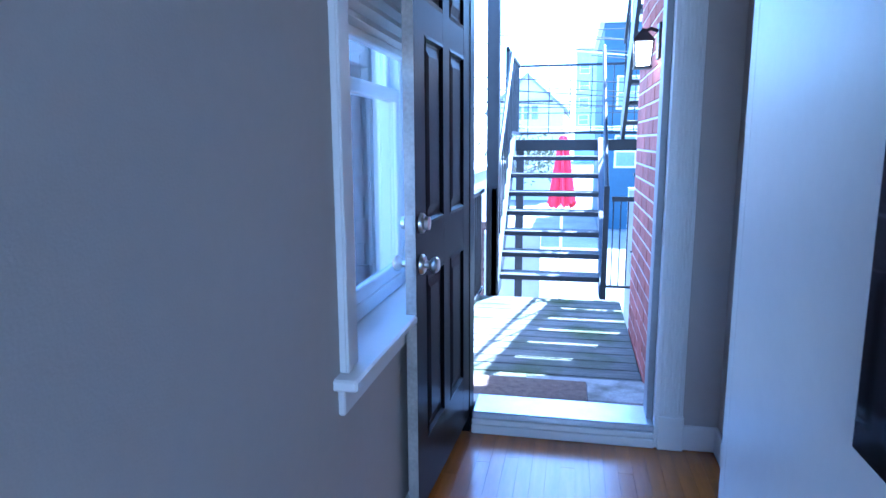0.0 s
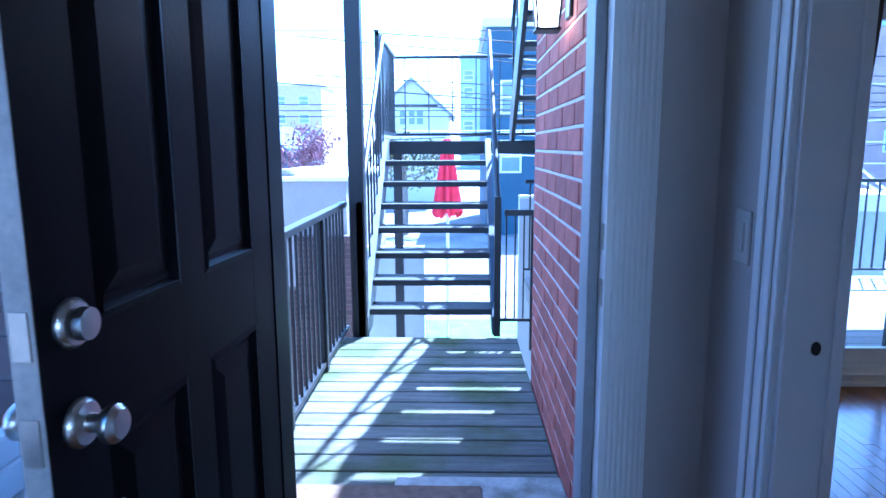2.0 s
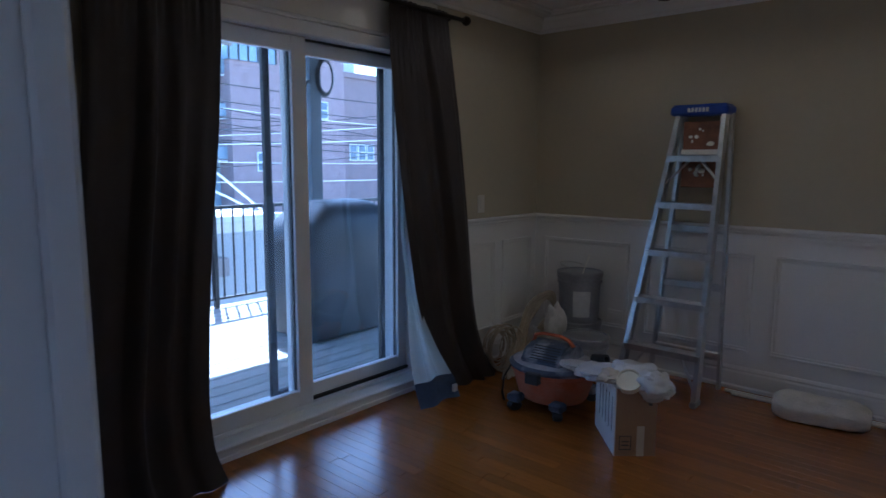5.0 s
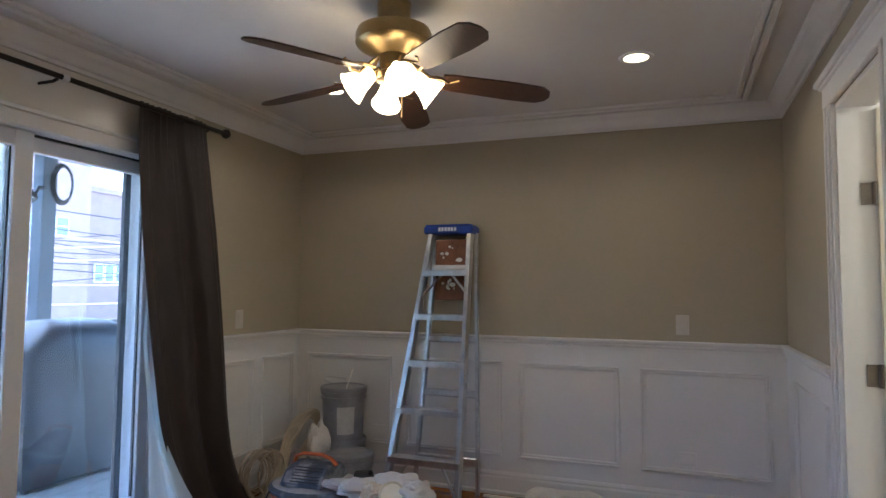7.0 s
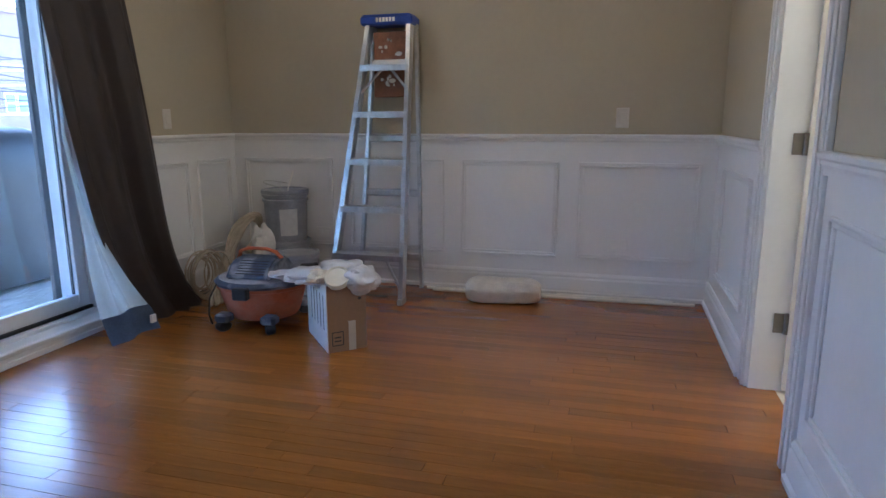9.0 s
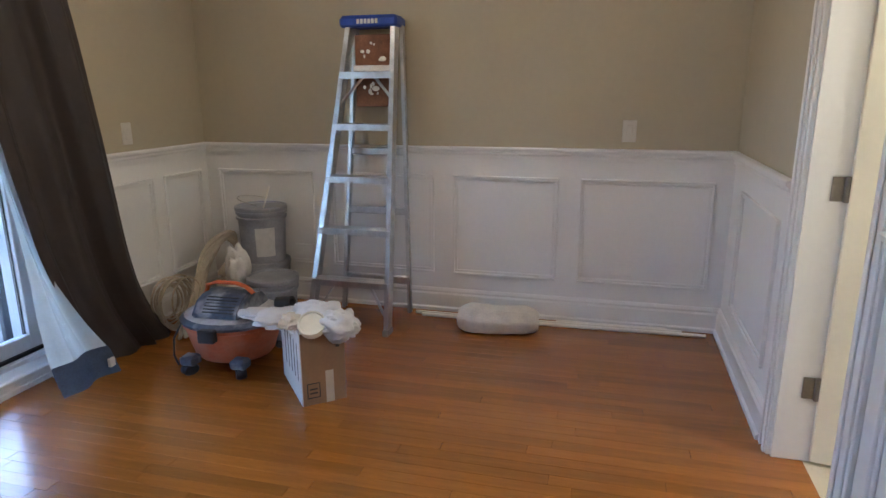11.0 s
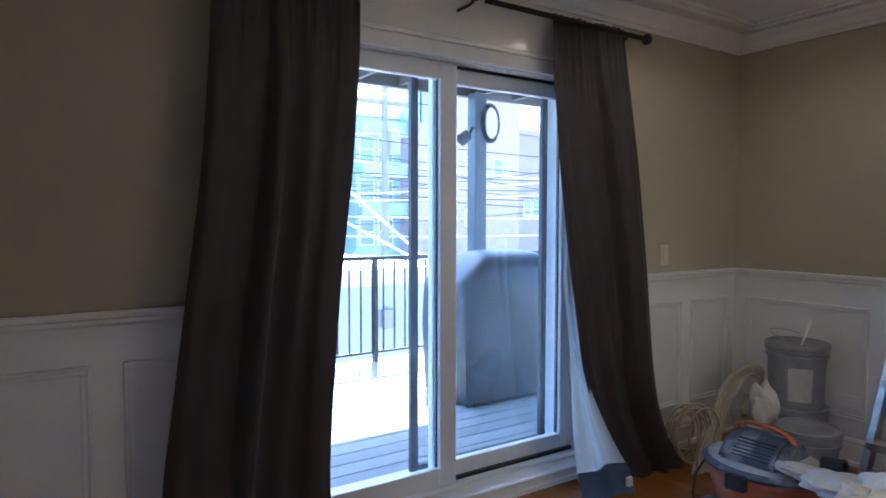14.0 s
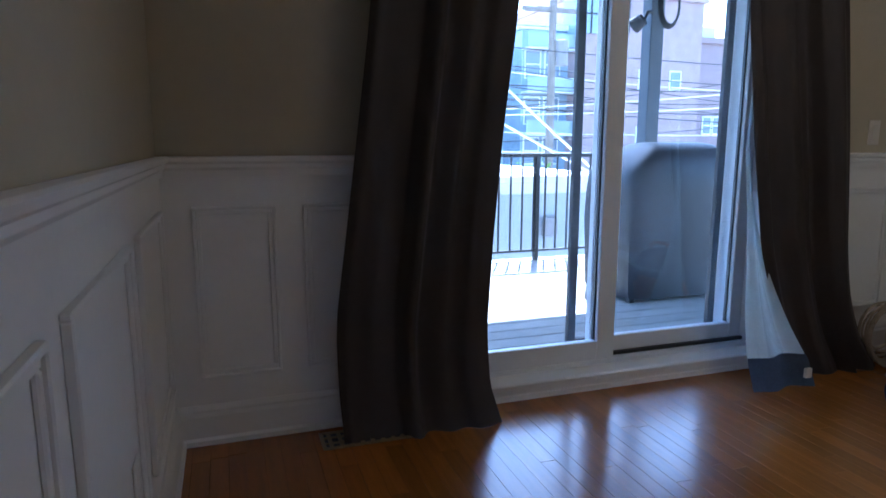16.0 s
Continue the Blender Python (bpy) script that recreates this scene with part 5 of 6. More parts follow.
# upper flight, climbing back toward the house
uf = thing("upper_stairs", "black steel upper stair flight with open treads", "stairs")
for k in range(9):
    z, y = SZ1 + 0.19 * (k + 1), 7.12 - 0.20 * k
    part("tread", bx(0.80, 1.62, y - 0.20, y + 0.05, z - 0.045, z, bev=0.004), TREAD, uf)
for x0, x1 in ((0.765, 0.80), (1.62, 1.66)):
    bm = bmesh.new()
    prism(bm, [(7.24, SZ1), (7.05, SZ1), (5.32, SZ1 + 1.65), (5.32, SZ1 + 1.90), (5.46, SZ1 + 1.90), (7.24, SZ1 + 0.22)], "y", 0, 1)
    for v in bm.verts:
        v.co = Vector((x0 if v.co.y < 0.5 else x1, v.co.x, v.co.z))
    part("stringer", bm, IRON, uf)
part("hand_rail", tube(bmesh.new(), [(0.78, 7.2, SZ1 + 1.0), (0.78, 5.35, SZ1 + 2.73)], 0.02, 8), IRON, uf)
# platform out of view, added to keep sun stripes off the door mat
part("upper_platform", bx(0.80, 1.66, 4.64, 5.31, SZ1 + 1.78, SZ1 + 1.90, bev=0.004), IRON, uf)
for k in range(5):
    y = 7.1 - 0.36 * k
    part("upright", bx(0.772, 0.788, y - 0.008, y + 0.008, SZ1 + 0.15 + 0.95 * 0.36 * k * 0.98, SZ1 + 1.05 + 0.94 * 0.36 * k), IRON, uf)

# wall lantern on the brick
lan = thing("wall_lantern", "black outdoor wall lantern with lit glass", "wall lamp", at=(0.694, 3.58, 1.74))
part("back_plate", bx(-0.014, 0.006, -0.045, 0.045, -0.02, 0.16, bev=0.004), IRON, lan)
part("arm", tube(bmesh.new(), [(-0.01, 0, 0.12), (-0.05, 0, 0.135), (-0.085, 0, 0.115)], 0.010, 8), IRON, lan)
part("cap", lathe(bmesh.new(), [(0.012, 0.135), (0.03, 0.115), (0.075, 0.075), (0.075, 0.066), (0.01, 0.066)], 4, pose(-0.085, 0, 0, 0, 0, 45)), IRON, lan)
LANG = mat("lit_lantern_glass", (0.95, 0.88, 0.75), 0.3, emit=3.0, ecol=(1.0, 0.84, 0.62))
part("glass_body", lathe(bmesh.new(), [(0.048, -0.055), (0.062, 0.064), (0.01, 0.064)], 4, pose(-0.085, 0, 0, 0, 0, 45)), LANG, lan)
bm = bmesh.new()
for a in (45, 135, 225, 315):
    c, s_ = math.cos(radians(a)), math.sin(radians(a))
    tube(bm, [(-0.085 + 0.051 * c, 0.051 * s_, -0.06), (-0.085 + 0.066 * c, 0.066 * s_, 0.068)], 0.005, 5)
box(bm, -0.13, -0.04, -0.045, 0.045, -0.066, -0.056)
part("cage", bm, IRON, lan)

# ---- patio deck with roof, guard and grill ----
structure("floor_patio", bx(0.95, 7.2, 4.66, 7.62, -0.22, -0.105), DECKY, "framing of the grey patio deck", "deck")
pg = thing("patio_guard_rail", "black iron guard rail round the patio deck", "railing")
part("top_rail", bx(0.95, 7.2, 7.50, 7.545, 0.90, 0.935, bev=0.003), IRON, pg)
part("bottom_rail", bx(0.95, 7.2, 7.51, 7.535, 0.02, 0.04), IRON, pg)
pb_ = done(bx(-0.007, 0.007, -0.007, 0.007, 0, 0.87), "baluster", IRON)
for k in range(52):
    piece("baluster", pb_, pg, pose(1.0 + 0.118 * k, 7.522, 0.035))
for x in (2.2, 3.98, 5.9):
    part("rail_post", bx(x - 0.02, x + 0.02, 7.50, 7.545, -0.1, 0.9), IRON, pg)
structure("ceiling_porch", bx(1.72, 7.3, 4.66, 7.10, 2.62, 2.70), mat("dark_soffit_wood", (0.10, 0.09, 0.08), 0.8, vary=0.2, scale=4), "dark wooden underside of the upper deck", "porch roof")
pj = thing("trim_porch_joists", "dark wooden joists of the upper deck", "joists", kind="structure")
jm = done(bx(-0.02, 0.02, 4.66, 7.06, 2.44, 2.62), "joist", MATS["dark_soffit_wood"])
for k in range(13):
    piece("joist", jm, pj, pose(1.9 + 0.42 * k, 0, 0))
part("beam", bx(1.72, 7.3, 7.06, 7.12, 2.42, 2.70), MATS["dark_soffit_wood"], pj)
solid("porch_post", bx(4.70, 4.83, 6.92, 7.05, -0.10, 2.44, bev=0.006), mat("blue_grey_post", (0.055, 0.072, 0.095), 0.6, vary=0.15, scale=6), "blue-grey square porch post", "post")
fl2 = thing("flood_light", "dark outdoor flood lamp on the porch post", "outdoor lamp", at=(4.60, 6.88, 2.05))
part("housing", lathe(bmesh.new(), [(0.02, 0.0), (0.05, 0.01), (0.065, 0.11), (0.055, 0.112), (0.02, 0.1)], 16, pose(0, 0, 0, -120, 0, 30)), IRON, fl2, smooth=True)
part("mount", tube(bmesh.new(), [(0.0, 0.0, 0.0), (0.05, 0.03, 0.06), (0.11, 0.05, 0.06)], 0.015, 8), IRON, fl2)
cc = thing("cable_loop_outdoor", "coiled black cable hung at the porch post", "cable")
for k in range(3):
    part("loop", tube(bmesh.new(), [(4.87 + (0.085 + 0.012 * k) * math.cos(t), 6.90 + 0.012 * k, 2.17 + (0.15 + 0.014 * k) * math.sin(t)) for t in [i * 2 * math.pi / 22 for i in range(22)]], 0.009, 6, closed=True), IRON, cc, smooth=True)

grl = thing("covered_grill", "barbecue grill under a black vinyl cover", "grill")
VIN = mat("black_vinyl_cover", (0.010, 0.011, 0.014), 0.5, vary=0.4, scale=2.5, bump=0.25, bscale=3)
bm = bmesh.new()
secs = []
for z, w, d, cyy in ((0.03, 0.59, 0.33, 0), (0.10, 0.60, 0.33, 0), (0.30, 0.61, 0.33, 0), (0.55, 0.61, 0.33, 0), (0.76, 0.61, 0.32, 0), (0.86, 0.60, 0.32, 0), (0.91, 0.565, 0.31, 0.01), (0.96, 0.51, 0.30, 0.01), (1.01, 0.45, 0.28, 0.02), (1.05, 0.39, 0.24, 0.02), (1.085, 0.32, 0.17, 0.03), (1.10, 0.22, 0.08, 0.03)):
    ring = []
    for k in range(40):
        a = 2 * math.pi * k / 40
        ca, sa = math.cos(a), math.sin(a)
        p = 0.28
        x = w * math.copysign(abs(ca) ** p, ca)
        y = d * math.copysign(abs(sa) ** p, sa) + cyy
        wr = 0.030 * noise.noise(Vector((3 * x, 3 * y, 2.5 * z))) + 0.016 * noise.noise(Vector((9 * x, 9 * y, 2.0 * z))) + 0.010 * math.sin(17 * a) * max(0, 1 - z)
        lift = max(0.0, z - 0.89)
        ring.append(bm.verts.new((4.285 + 0.35 * lift + 0.80 * x * (1 + wr), 6.12 + y * (1 + wr), z - 0.06)))
    secs.append(ring)
for a, b in zip(secs, secs[1:]):
    for k in range(40):
        bm.faces.new((a[k], a[(k + 1) % 40], b[(k + 1) % 40], b[k]))
bm.faces.new(secs[0][::-1])
bm.faces.new(secs[-1])
part("cover", bm, VIN, grl, "sagging black vinyl cover", smooth=True)
for x, y in ((3.87, 5.86), (4.70, 5.86), (3.87, 6.38), (4.70, 6.38)):
    part("leg", bx(x - 0.02, x + 0.02, y - 0.02, y + 0.02, -0.06, 0.06), IRON, grl)

# ---- neighbours ----
SIDE = mat("white_siding", (0.72, 0.73, 0.73), 0.6, vary=0.06, scale=2)
FLASH = mat("dark_flashing", (0.05, 0.052, 0.06), 0.5, 0.3, vary=0.15)
STUCCO = mat("warm_grey_stucco", (0.27, 0.25, 0.245), 0.85, vary=0.08, scale=3, bump=0.3, bscale=40)
WINB = mat("far_window_glass", (0.20, 0.25, 0.31), 0.08, vary=0.15, scale=1)
ROOFG = mat("grey_shingles", (0.30, 0.30, 0.31), 0.85, vary=0.25, scale=4)

# dark mortar; on the return by the hall window it also carries the shade
DKMORT = mat("dark_mortar", (0.11, 0.10, 0.095), 0.9, vary=0.15, scale=8)
nb = thing("neighbour_brick_house", "flat brown brick house next door with dark parapet", "house")
part("wall", bx(-7.0, -1.82, 0.2, 5.9, GZ, 1.50), MORTAR, nb)
part("parapet", bx(-7.05, -1.795, 0.15, 5.95, 1.50, 1.57, bev=0.01), FLASH, nb, "dark metal parapet cap")
# galvanised duct rising beside the brick
dk = thing("vent_duct", "galvanised sheet vent duct with open slanted hood", "duct")
GALV = mat("galvanised_steel", (0.13, 0.14, 0.16), 0.45, 0.5, vary=0.2, scale=9)
part("duct_shaft", bx(-1.815, -1.66, 3.27, 3.43, GZ, 0.36, bev=0.004), GALV, dk)
# an open box of folded sheet whose mouth slopes down from the wall
HX0, HX1, HY0, HY1, HB, HTW, HTO, HS = -1.815, -1.55, 3.235, 3.46, 0.355, 0.735, 0.58, 0.005
for nm, y in (("near_cheek", HY0), ("far_cheek", HY1 - HS)):
    bm = bmesh.new()
    prism(bm, [(HX0, HB), (HX1, HB + 0.03), (HX1, HTO), (HX0, HTW)], "y", y, y + HS)
    part(nm, bm, GALV, dk)
part("hood_front", bx(HX1 - HS, HX1, HY0 + HS, HY1 - HS, HB + 0.03, HTO), GALV, dk)
part("hood_back", bx(HX0, HX0 + HS, HY0 + HS, HY1 - HS, HB, HTW), GALV, dk)
part("hood_base", bx(HX0 + HS, HX1 - HS, HY0 + HS, HY1 - HS, HB + 0.03, HB + 0.036), GALV, dk)
part("rim_flange", bx(HX1, HX1 + 0.008, HY0 - 0.004, HY1 + 0.004, HTO - 0.012, HTO, bev=0.002), GALV, dk)
part("mortar_lip", bx(HX0, HX0 + 0.05, HY0 - 0.01, HY1 + 0.02, HTW, HTW + 0.018, bev=0.006), MORTAR, dk, "ragged mortar seal")

gg = thing("garage_block", "warm grey flat-roofed block over brown brick", "building")
part("wall", bx(-2.75, -1.22, 9.6, 14.0, -0.62, 0.82), STUCCO, gg)
part("roof_cap", bx(-2.83, -1.16, 9.52, 14.1, 0.82, 0.88, bev=0.01), SIDE, gg, "white roof edge")
part("roof_vent", lathe(bmesh.new(), [(0.12, 0.88), (0.12, 0.92), (0.16, 0.93), (0.14, 0.97), (0.02, 0.98)], 14, pose(-2.05, 9.75, 0)), STUCCO, gg)
part("brick_base", bx(-5.15, -1.22, 9.65, 13.9, GZ, -0.62), DKMORT, gg)
part("brick_pier", bx(-1.90, -0.98, 9.45, 9.64, GZ, 0.10), DKMORT, gg)
gwin = part("window", bx(-3.33, -2.70, 9.615, 9.645, -2.5, -1.78), WINB, gg)
for q in ((-3.38, -3.33, -2.55, -1.73), (-2.70, -2.65, -2.55, -1.73), (-3.33, -2.70, -1.78, -1.73), (-3.33, -2.70, -2.55, -2.5), (-3.04, -2.99, -2.5, -1.78)):
    part("window_frame", bx(q[0], q[1], 9.60, 9.65, q[2], q[3]), SIDE, gwin)
pbk = thing("neighbour_balcony", "pale flat balcony slab with a dark post", "balcony")
part("slab", bx(-6.5, -2.9, 9.4, 12.5, 0.05, 0.42, bev=0.01), SIDE, pbk)
part("post", bx(-3.15, -3.05, 9.5, 9.6, GZ, 0.05), IRON, pbk)


# white siding greyed down, the shade on its front put into the colour
SIDING = mat("white_siding_shaded", (0.40, 0.415, 0.43), 0.65, vary=0.06, scale=2)


def siding(name, label, x0, x1, y, z0, z1, face=-1):
    t = thing(name, label, "fence")
    n = int((z1 - z0) / 0.16)
    for k in range(n):
        bm = bmesh.new()
        z = z0 + k * 0.16
        prism(bm, [(y, z), (y + face * 0.034, z), (y + face * 0.006, z + 0.16), (y, z + 0.16)], "x", x0, x1)
        part("siding_board", bm, SIDING, t)
    part("backing", bx(x0, x1, y, y + 0.08, z0, z1 + 0.03), SIDE, t)
    return t


siding("siding_shed", "white clapboard shed wall below the landing", -0.95, -0.15, 9.0, GZ, 0.0)
siding("siding_shed", "white clapboard garage wall behind the stairs", 1.05, 3.4, 9.2, GZ, 0.62)
siding("siding_garage", "white clapboard garage seen over the guard rail", 3.0, 6.6, 10.6, GZ, 0.42)
solid("garage_roof", bx(2.9, 6.8, 10.4, 15.0, 0.46, 0.56, bev=0.01), SIDE, "white flat garage roof in the sun", "roof")
ut = thing("utility_box", "small grey box on the garage wall", "meter box", at=(5.75, 10.55, -0.2))
part("case", bx(-0.11, 0.11, -0.08, 0.02, -0.14, 0.14, bev=0.01), STUCCO, ut)

um = thing("patio_umbrella", "closed red patio umbrella on a pole", "umbrella", at=(0.10, 11.4, 0))
RED = mat("red_canvas", (0.62, 0.025, 0.06), 0.8, vary=0.15, scale=6, bump=0.3, bscale=40)
bm = bmesh.new()
rings = []
for z, r in ((1.40, 0.01), (1.36, 0.06), (1.28, 0.07), (1.0, 0.10), (0.6, 0.15), (0.35, 0.18), (0.18, 0.20)):
    rings.append([bm.verts.new((r * (1 + 0.28 * math.cos(8 * a)) * math.cos(a), r * (1 + 0.28 * math.cos(8 * a)) * math.sin(a), z + (0.06 * math.cos(8 * a + 1) if z < 0.2 else 0))) for a in (2 * math.pi * k / 48 for k in range(48))])
for a, b in zip(rings, rings[1:]):
    for k in range(48):
        bm.faces.new((a[k], a[(k + 1) % 48], b[(k + 1) % 48], b[k]))
part("canopy", bm, RED, um, "folded red canvas", smooth=True)
part("pole", tube(bmesh.new(), [(0, 0, GZ), (0, 0, 1.44)], 0.025, 8), SIDE, um)
tb = thing("garden_table", "dark garden table on the lawn", "table", at=(0.35, 11.2, GZ + 0.03))
part("tabletop", bx(-0.7, 0.7, -0.4, 0.4, 0.68, 0.72, bev=0.01), IRON, tb)
for x in (-0.6, 0.6):
    for y in (-0.33, 0.33):
        part("leg", bx(x - 0.03, x + 0.03, y - 0.03, y + 0.03, 0, 0.68), IRON, tb)


def house(name, label, x, y, w, d, z1, wallm, gable=0.0, rz=0, wins=(), roofm=None, flat=0.0):
    """A house with its wall body, roof and windows on the front (-y side)."""
    t = thing(name, label, "house", at=(x, y, 0), rz=rz)
    if gable:
        bm = bmesh.new()
        prism(bm, [(-w / 2, GZ), (w / 2, GZ), (w / 2, z1), (0, z1 + gable), (-w / 2, z1)], "y", 0, d)
        part("wall", bm, wallm, t)
        bm = bmesh.new()
        ov = 0.35
        s = gable / (w / 2)
        prism(bm, [(-w / 2 - ov, z1 - ov * s), (0, z1 + gable), (w / 2 + ov, z1 - ov * s), (w / 2 + ov, z1 - ov * s + 0.25), (0, z1 + gable + 0.25), (-w / 2 - ov, z1 - ov * s + 0.25)], "y", -0.3, d + 0.3)
        part("roof", bm, roofm or ROOFG, t)
    else:
        part("wall", bx(-w / 2, w / 2, 0, d, GZ, z1), wallm, t)
        part("roof", bx(-w / 2 - 0.2, w / 2 + 0.2, -0.2, d + 0.2, z1, z1 + 0.35), roofm or SIDE, t)
    for wx, wz, ww, wh in wins:
        fr_ = part("window", bx(wx - ww / 2 - 0.09, wx + ww / 2 + 0.09, -0.07, 0.02, wz - wh / 2 - 0.09, wz + wh / 2 + 0.09), SIDE, t)
        part("pane", bx(wx - ww / 2, wx + ww / 2, -0.09, -0.06, wz - wh / 2, wz + wh / 2), WINB, fr_)
        part("sash_bar", bx(wx - ww / 2, wx + ww / 2, -0.11, -0.085, wz - 0.04, wz + 0.04), SIDE, fr_)
    return t


CREAMH = mat("cream_house_paint", (0.70, 0.69, 0.64), 0.7, vary=0.05, scale=1)
BLUEH = mat("dark_blue_siding", (0.045, 0.085, 0.13), 0.7, vary=0.1, scale=1)
BRKH = mat("distant_red_brick", (0.36, 0.23, 0.215), 0.85, vary=0.15, scale=2, bump=0.3, bscale=8)
BRKP = mat("distant_mauve_brick", (0.46, 0.38, 0.39), 0.85, vary=0.12, scale=2)
PALE = mat("pale_green_render", (0.56, 0.63, 0.62), 0.8, vary=0.1, scale=1)
GLAZ = mat("blue_glazed_front", (0.30, 0.38, 0.44), 0.2, vary=0.2, scale=0.5)
gh = house("gabled_house", "cream gabled house with three upper windows", -2.87, 44, 4.9, 9, 3.35, CREAMH, 2.2, wins=((-0.57, 3.17, 0.42, 0.9), (0.0, 3.17, 0.36, 0.9), (0.55, 3.17, 0.42, 0.9)))
bm = bmesh.new()
prism(bm, [(1.5, 3.3), (4.5, 5.15), (7.5, 3.3)], "x", -2.3, 2.9)
part("rear_roof", bm, ROOFG, gh, "grey shingle cross roof")
part("belt_board", bx(-1.75, 1.75, -0.12, 0.0, 3.86, 3.96), IRON, gh, "dark board under the gable")
house("blue_house", "dark blue house with a pitched roof", -11.2, 37, 3.0, 8, 1.2, BLUEH, 1.15, wins=((0.75, 0.75, 0.7, 0.9),), roofm=BLUEH)
house("brick_house", "red brick row house with tall windows", -19.6, 36, 5.2, 8, 2.4, BRKH, wins=((-1.2, 0.8, 0.8, 1.5), (1.3, 0.8, 0.8, 1.5)))
house("pale_house", "pale flat-roofed house beside the blue one", -15.0, 41, 4.4, 8, 1.9, CREAMH, wins=((-1.3, 1.2, 0.9, 1.2), (1.2, 1.2, 0.9, 1.2)))
house("distant_tower", "hazy apartment block far behind the roofs", -34, 110, 22, 12, 11.5, BRKP, wins=[(x, z, 1.6, 1.4) for x in (-8, -4, 0, 4, 8) for z in (3, 6, 9)])
house("slate_house", "dark slate-clad tall house with narrow windows", 4.6, 30, 6.2, 9, 6.4, BLUEH, wins=[(x, z, 0.8, 1.3) for x in (-2.0, -0.4) for z in (0.8, 3.4)] + [(2, 0.6, 1.2, 1.2)])
house("distant_tower", "blue-grey apartment tower far away", 5.0, 120, 9, 9, 17.5, GLAZ, wins=[(x, z, 1.6, 1.6) for x in (-3, 0, 3) for z in (5, 8, 11, 14)])
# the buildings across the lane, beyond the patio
# both brick colours are lightened, putting the veiling haze into them
BRKA = mat("hazed_red_brown_brick", (0.37, 0.275, 0.27), 0.88, vary=0.15, scale=2, bump=0.3, bscale=8)
BRKB = mat("hazed_dark_brick", (0.29, 0.215, 0.21), 0.88, vary=0.15, scale=2, bump=0.3, bscale=8)
house("glazed_apartments", "pale glazed apartment block with balconies", 15.6, 40, 6.4, 10, 6.6, PALE, wins=[(x, z, 1.2, 1.4) for x in (-2.2, -0.5, 1.2) for z in (0.5, 2.8, 5.1)])
ga = house("glass_apartments", "blue glass-fronted apartment block with stepped top", 19.9, 37.5, 3.4, 8, 7.6, GLAZ, wins=[(x, z, 0.9, 1.5) for x in (-1.0, 0.3) for z in (0.5, 2.9, 5.6)])
for z in (1.5, 4.0, 6.5):
    part("balcony", bx(-1.75, 1.75, -0.9, -0.1, z - 0.1, z, bev=0.01), SIDE, ga)
    part("balcony_rail", bx(-1.75, 1.75, -0.92, -0.88, z + 0.05, z + 0.8), GLAZ, ga)
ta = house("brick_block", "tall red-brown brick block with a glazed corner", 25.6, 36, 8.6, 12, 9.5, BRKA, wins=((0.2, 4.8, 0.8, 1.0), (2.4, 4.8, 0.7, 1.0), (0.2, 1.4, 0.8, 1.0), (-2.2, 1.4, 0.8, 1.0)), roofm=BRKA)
cg = part("corner_glazing", bx(-4.45, -1.2, -0.14, 2.0, 7.3, 9.6, bev=0.02), GLAZ, ta, "pale blue glazed upper corner")
for k in range(6):
    part("mullion", bx(-4.46 + 0.64 * k, -4.38 + 0.64 * k, -0.2, -0.13, 7.3, 9.6), IRON, cg)
part("mullion", bx(-4.46, -1.2, -0.2, -0.13, 8.35, 8.43), IRON, cg)
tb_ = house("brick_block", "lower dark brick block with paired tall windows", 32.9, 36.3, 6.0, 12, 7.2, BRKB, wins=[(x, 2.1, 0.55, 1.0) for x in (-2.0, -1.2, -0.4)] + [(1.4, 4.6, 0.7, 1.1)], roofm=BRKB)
part("copper_bay", bx(-2.6, -1.4, 0.4, 2.0, 7.55, 8.3, bev=0.03), PALE, tb_, "pale green roof structure")
house("brick_block", "low red brick building at the lane end", 41.5, 38, 10.5, 12, 5.8, BRKH, wins=[(x, z, 1.0, 1.6) for x in (-3, 0, 3) for z in (1.5,)])
bl3 = thing("roof_plant", "pale rooftop plant room on the brick block", "roof box", at=(27.4, 39, 9.85))
part("cabin", bx(-1.6, 1.6, 0, 3, 0, 1.4, bev=0.02), SIDE, bl3)

# poles and wires over the lane
up = thing("utility_pole", "wooden utility pole with cross arm", "utility pole", at=(11.6, 21.5, 0))
WOODP = mat("grey_pole_wood", (0.22, 0.19, 0.16), 0.9, vary=0.25, scale=4)
part("pole", tube(bmesh.new(), [(0, 0, GZ), (0, 0, 6.2)], [0.16, 0.11], 10), WOODP, up)
part("cross_arm", bx(-1.1, 1.1, -0.06, 0.06, 5.2, 5.34), WOODP, up)
part("transformer", lathe(bmesh.new(), [(0.05, 3.5), (0.22, 3.52), (0.22, 4.3), (0.05, 4.35)], 14, pose(0.3, -0.1, 0)), STUCCO, up)
rnd = random.Random(21)
for k in range(15):
    z0, z1 = rnd.uniform(1.0, 5.2), rnd.uniform(0.8, 5.0)
    x0, x1, yy = -2 + rnd.uniform(-3, 3), 34 + rnd.uniform(-5, 6), rnd.uniform(17, 26)
    pts = [(x0 + (x1 - x0) * f, yy + 3 * f, z0 + (z1 - z0) * f - 2.2 * f * (1 - f)) for f in [i / 14 for i in range(15)]]
    solid("overhead_wire", tube(bmesh.new(), pts, 0.018, 5), IRON if k % 3 else SIDE, "thin utility wire sagging over the lane", "wire", "wires over the lane")
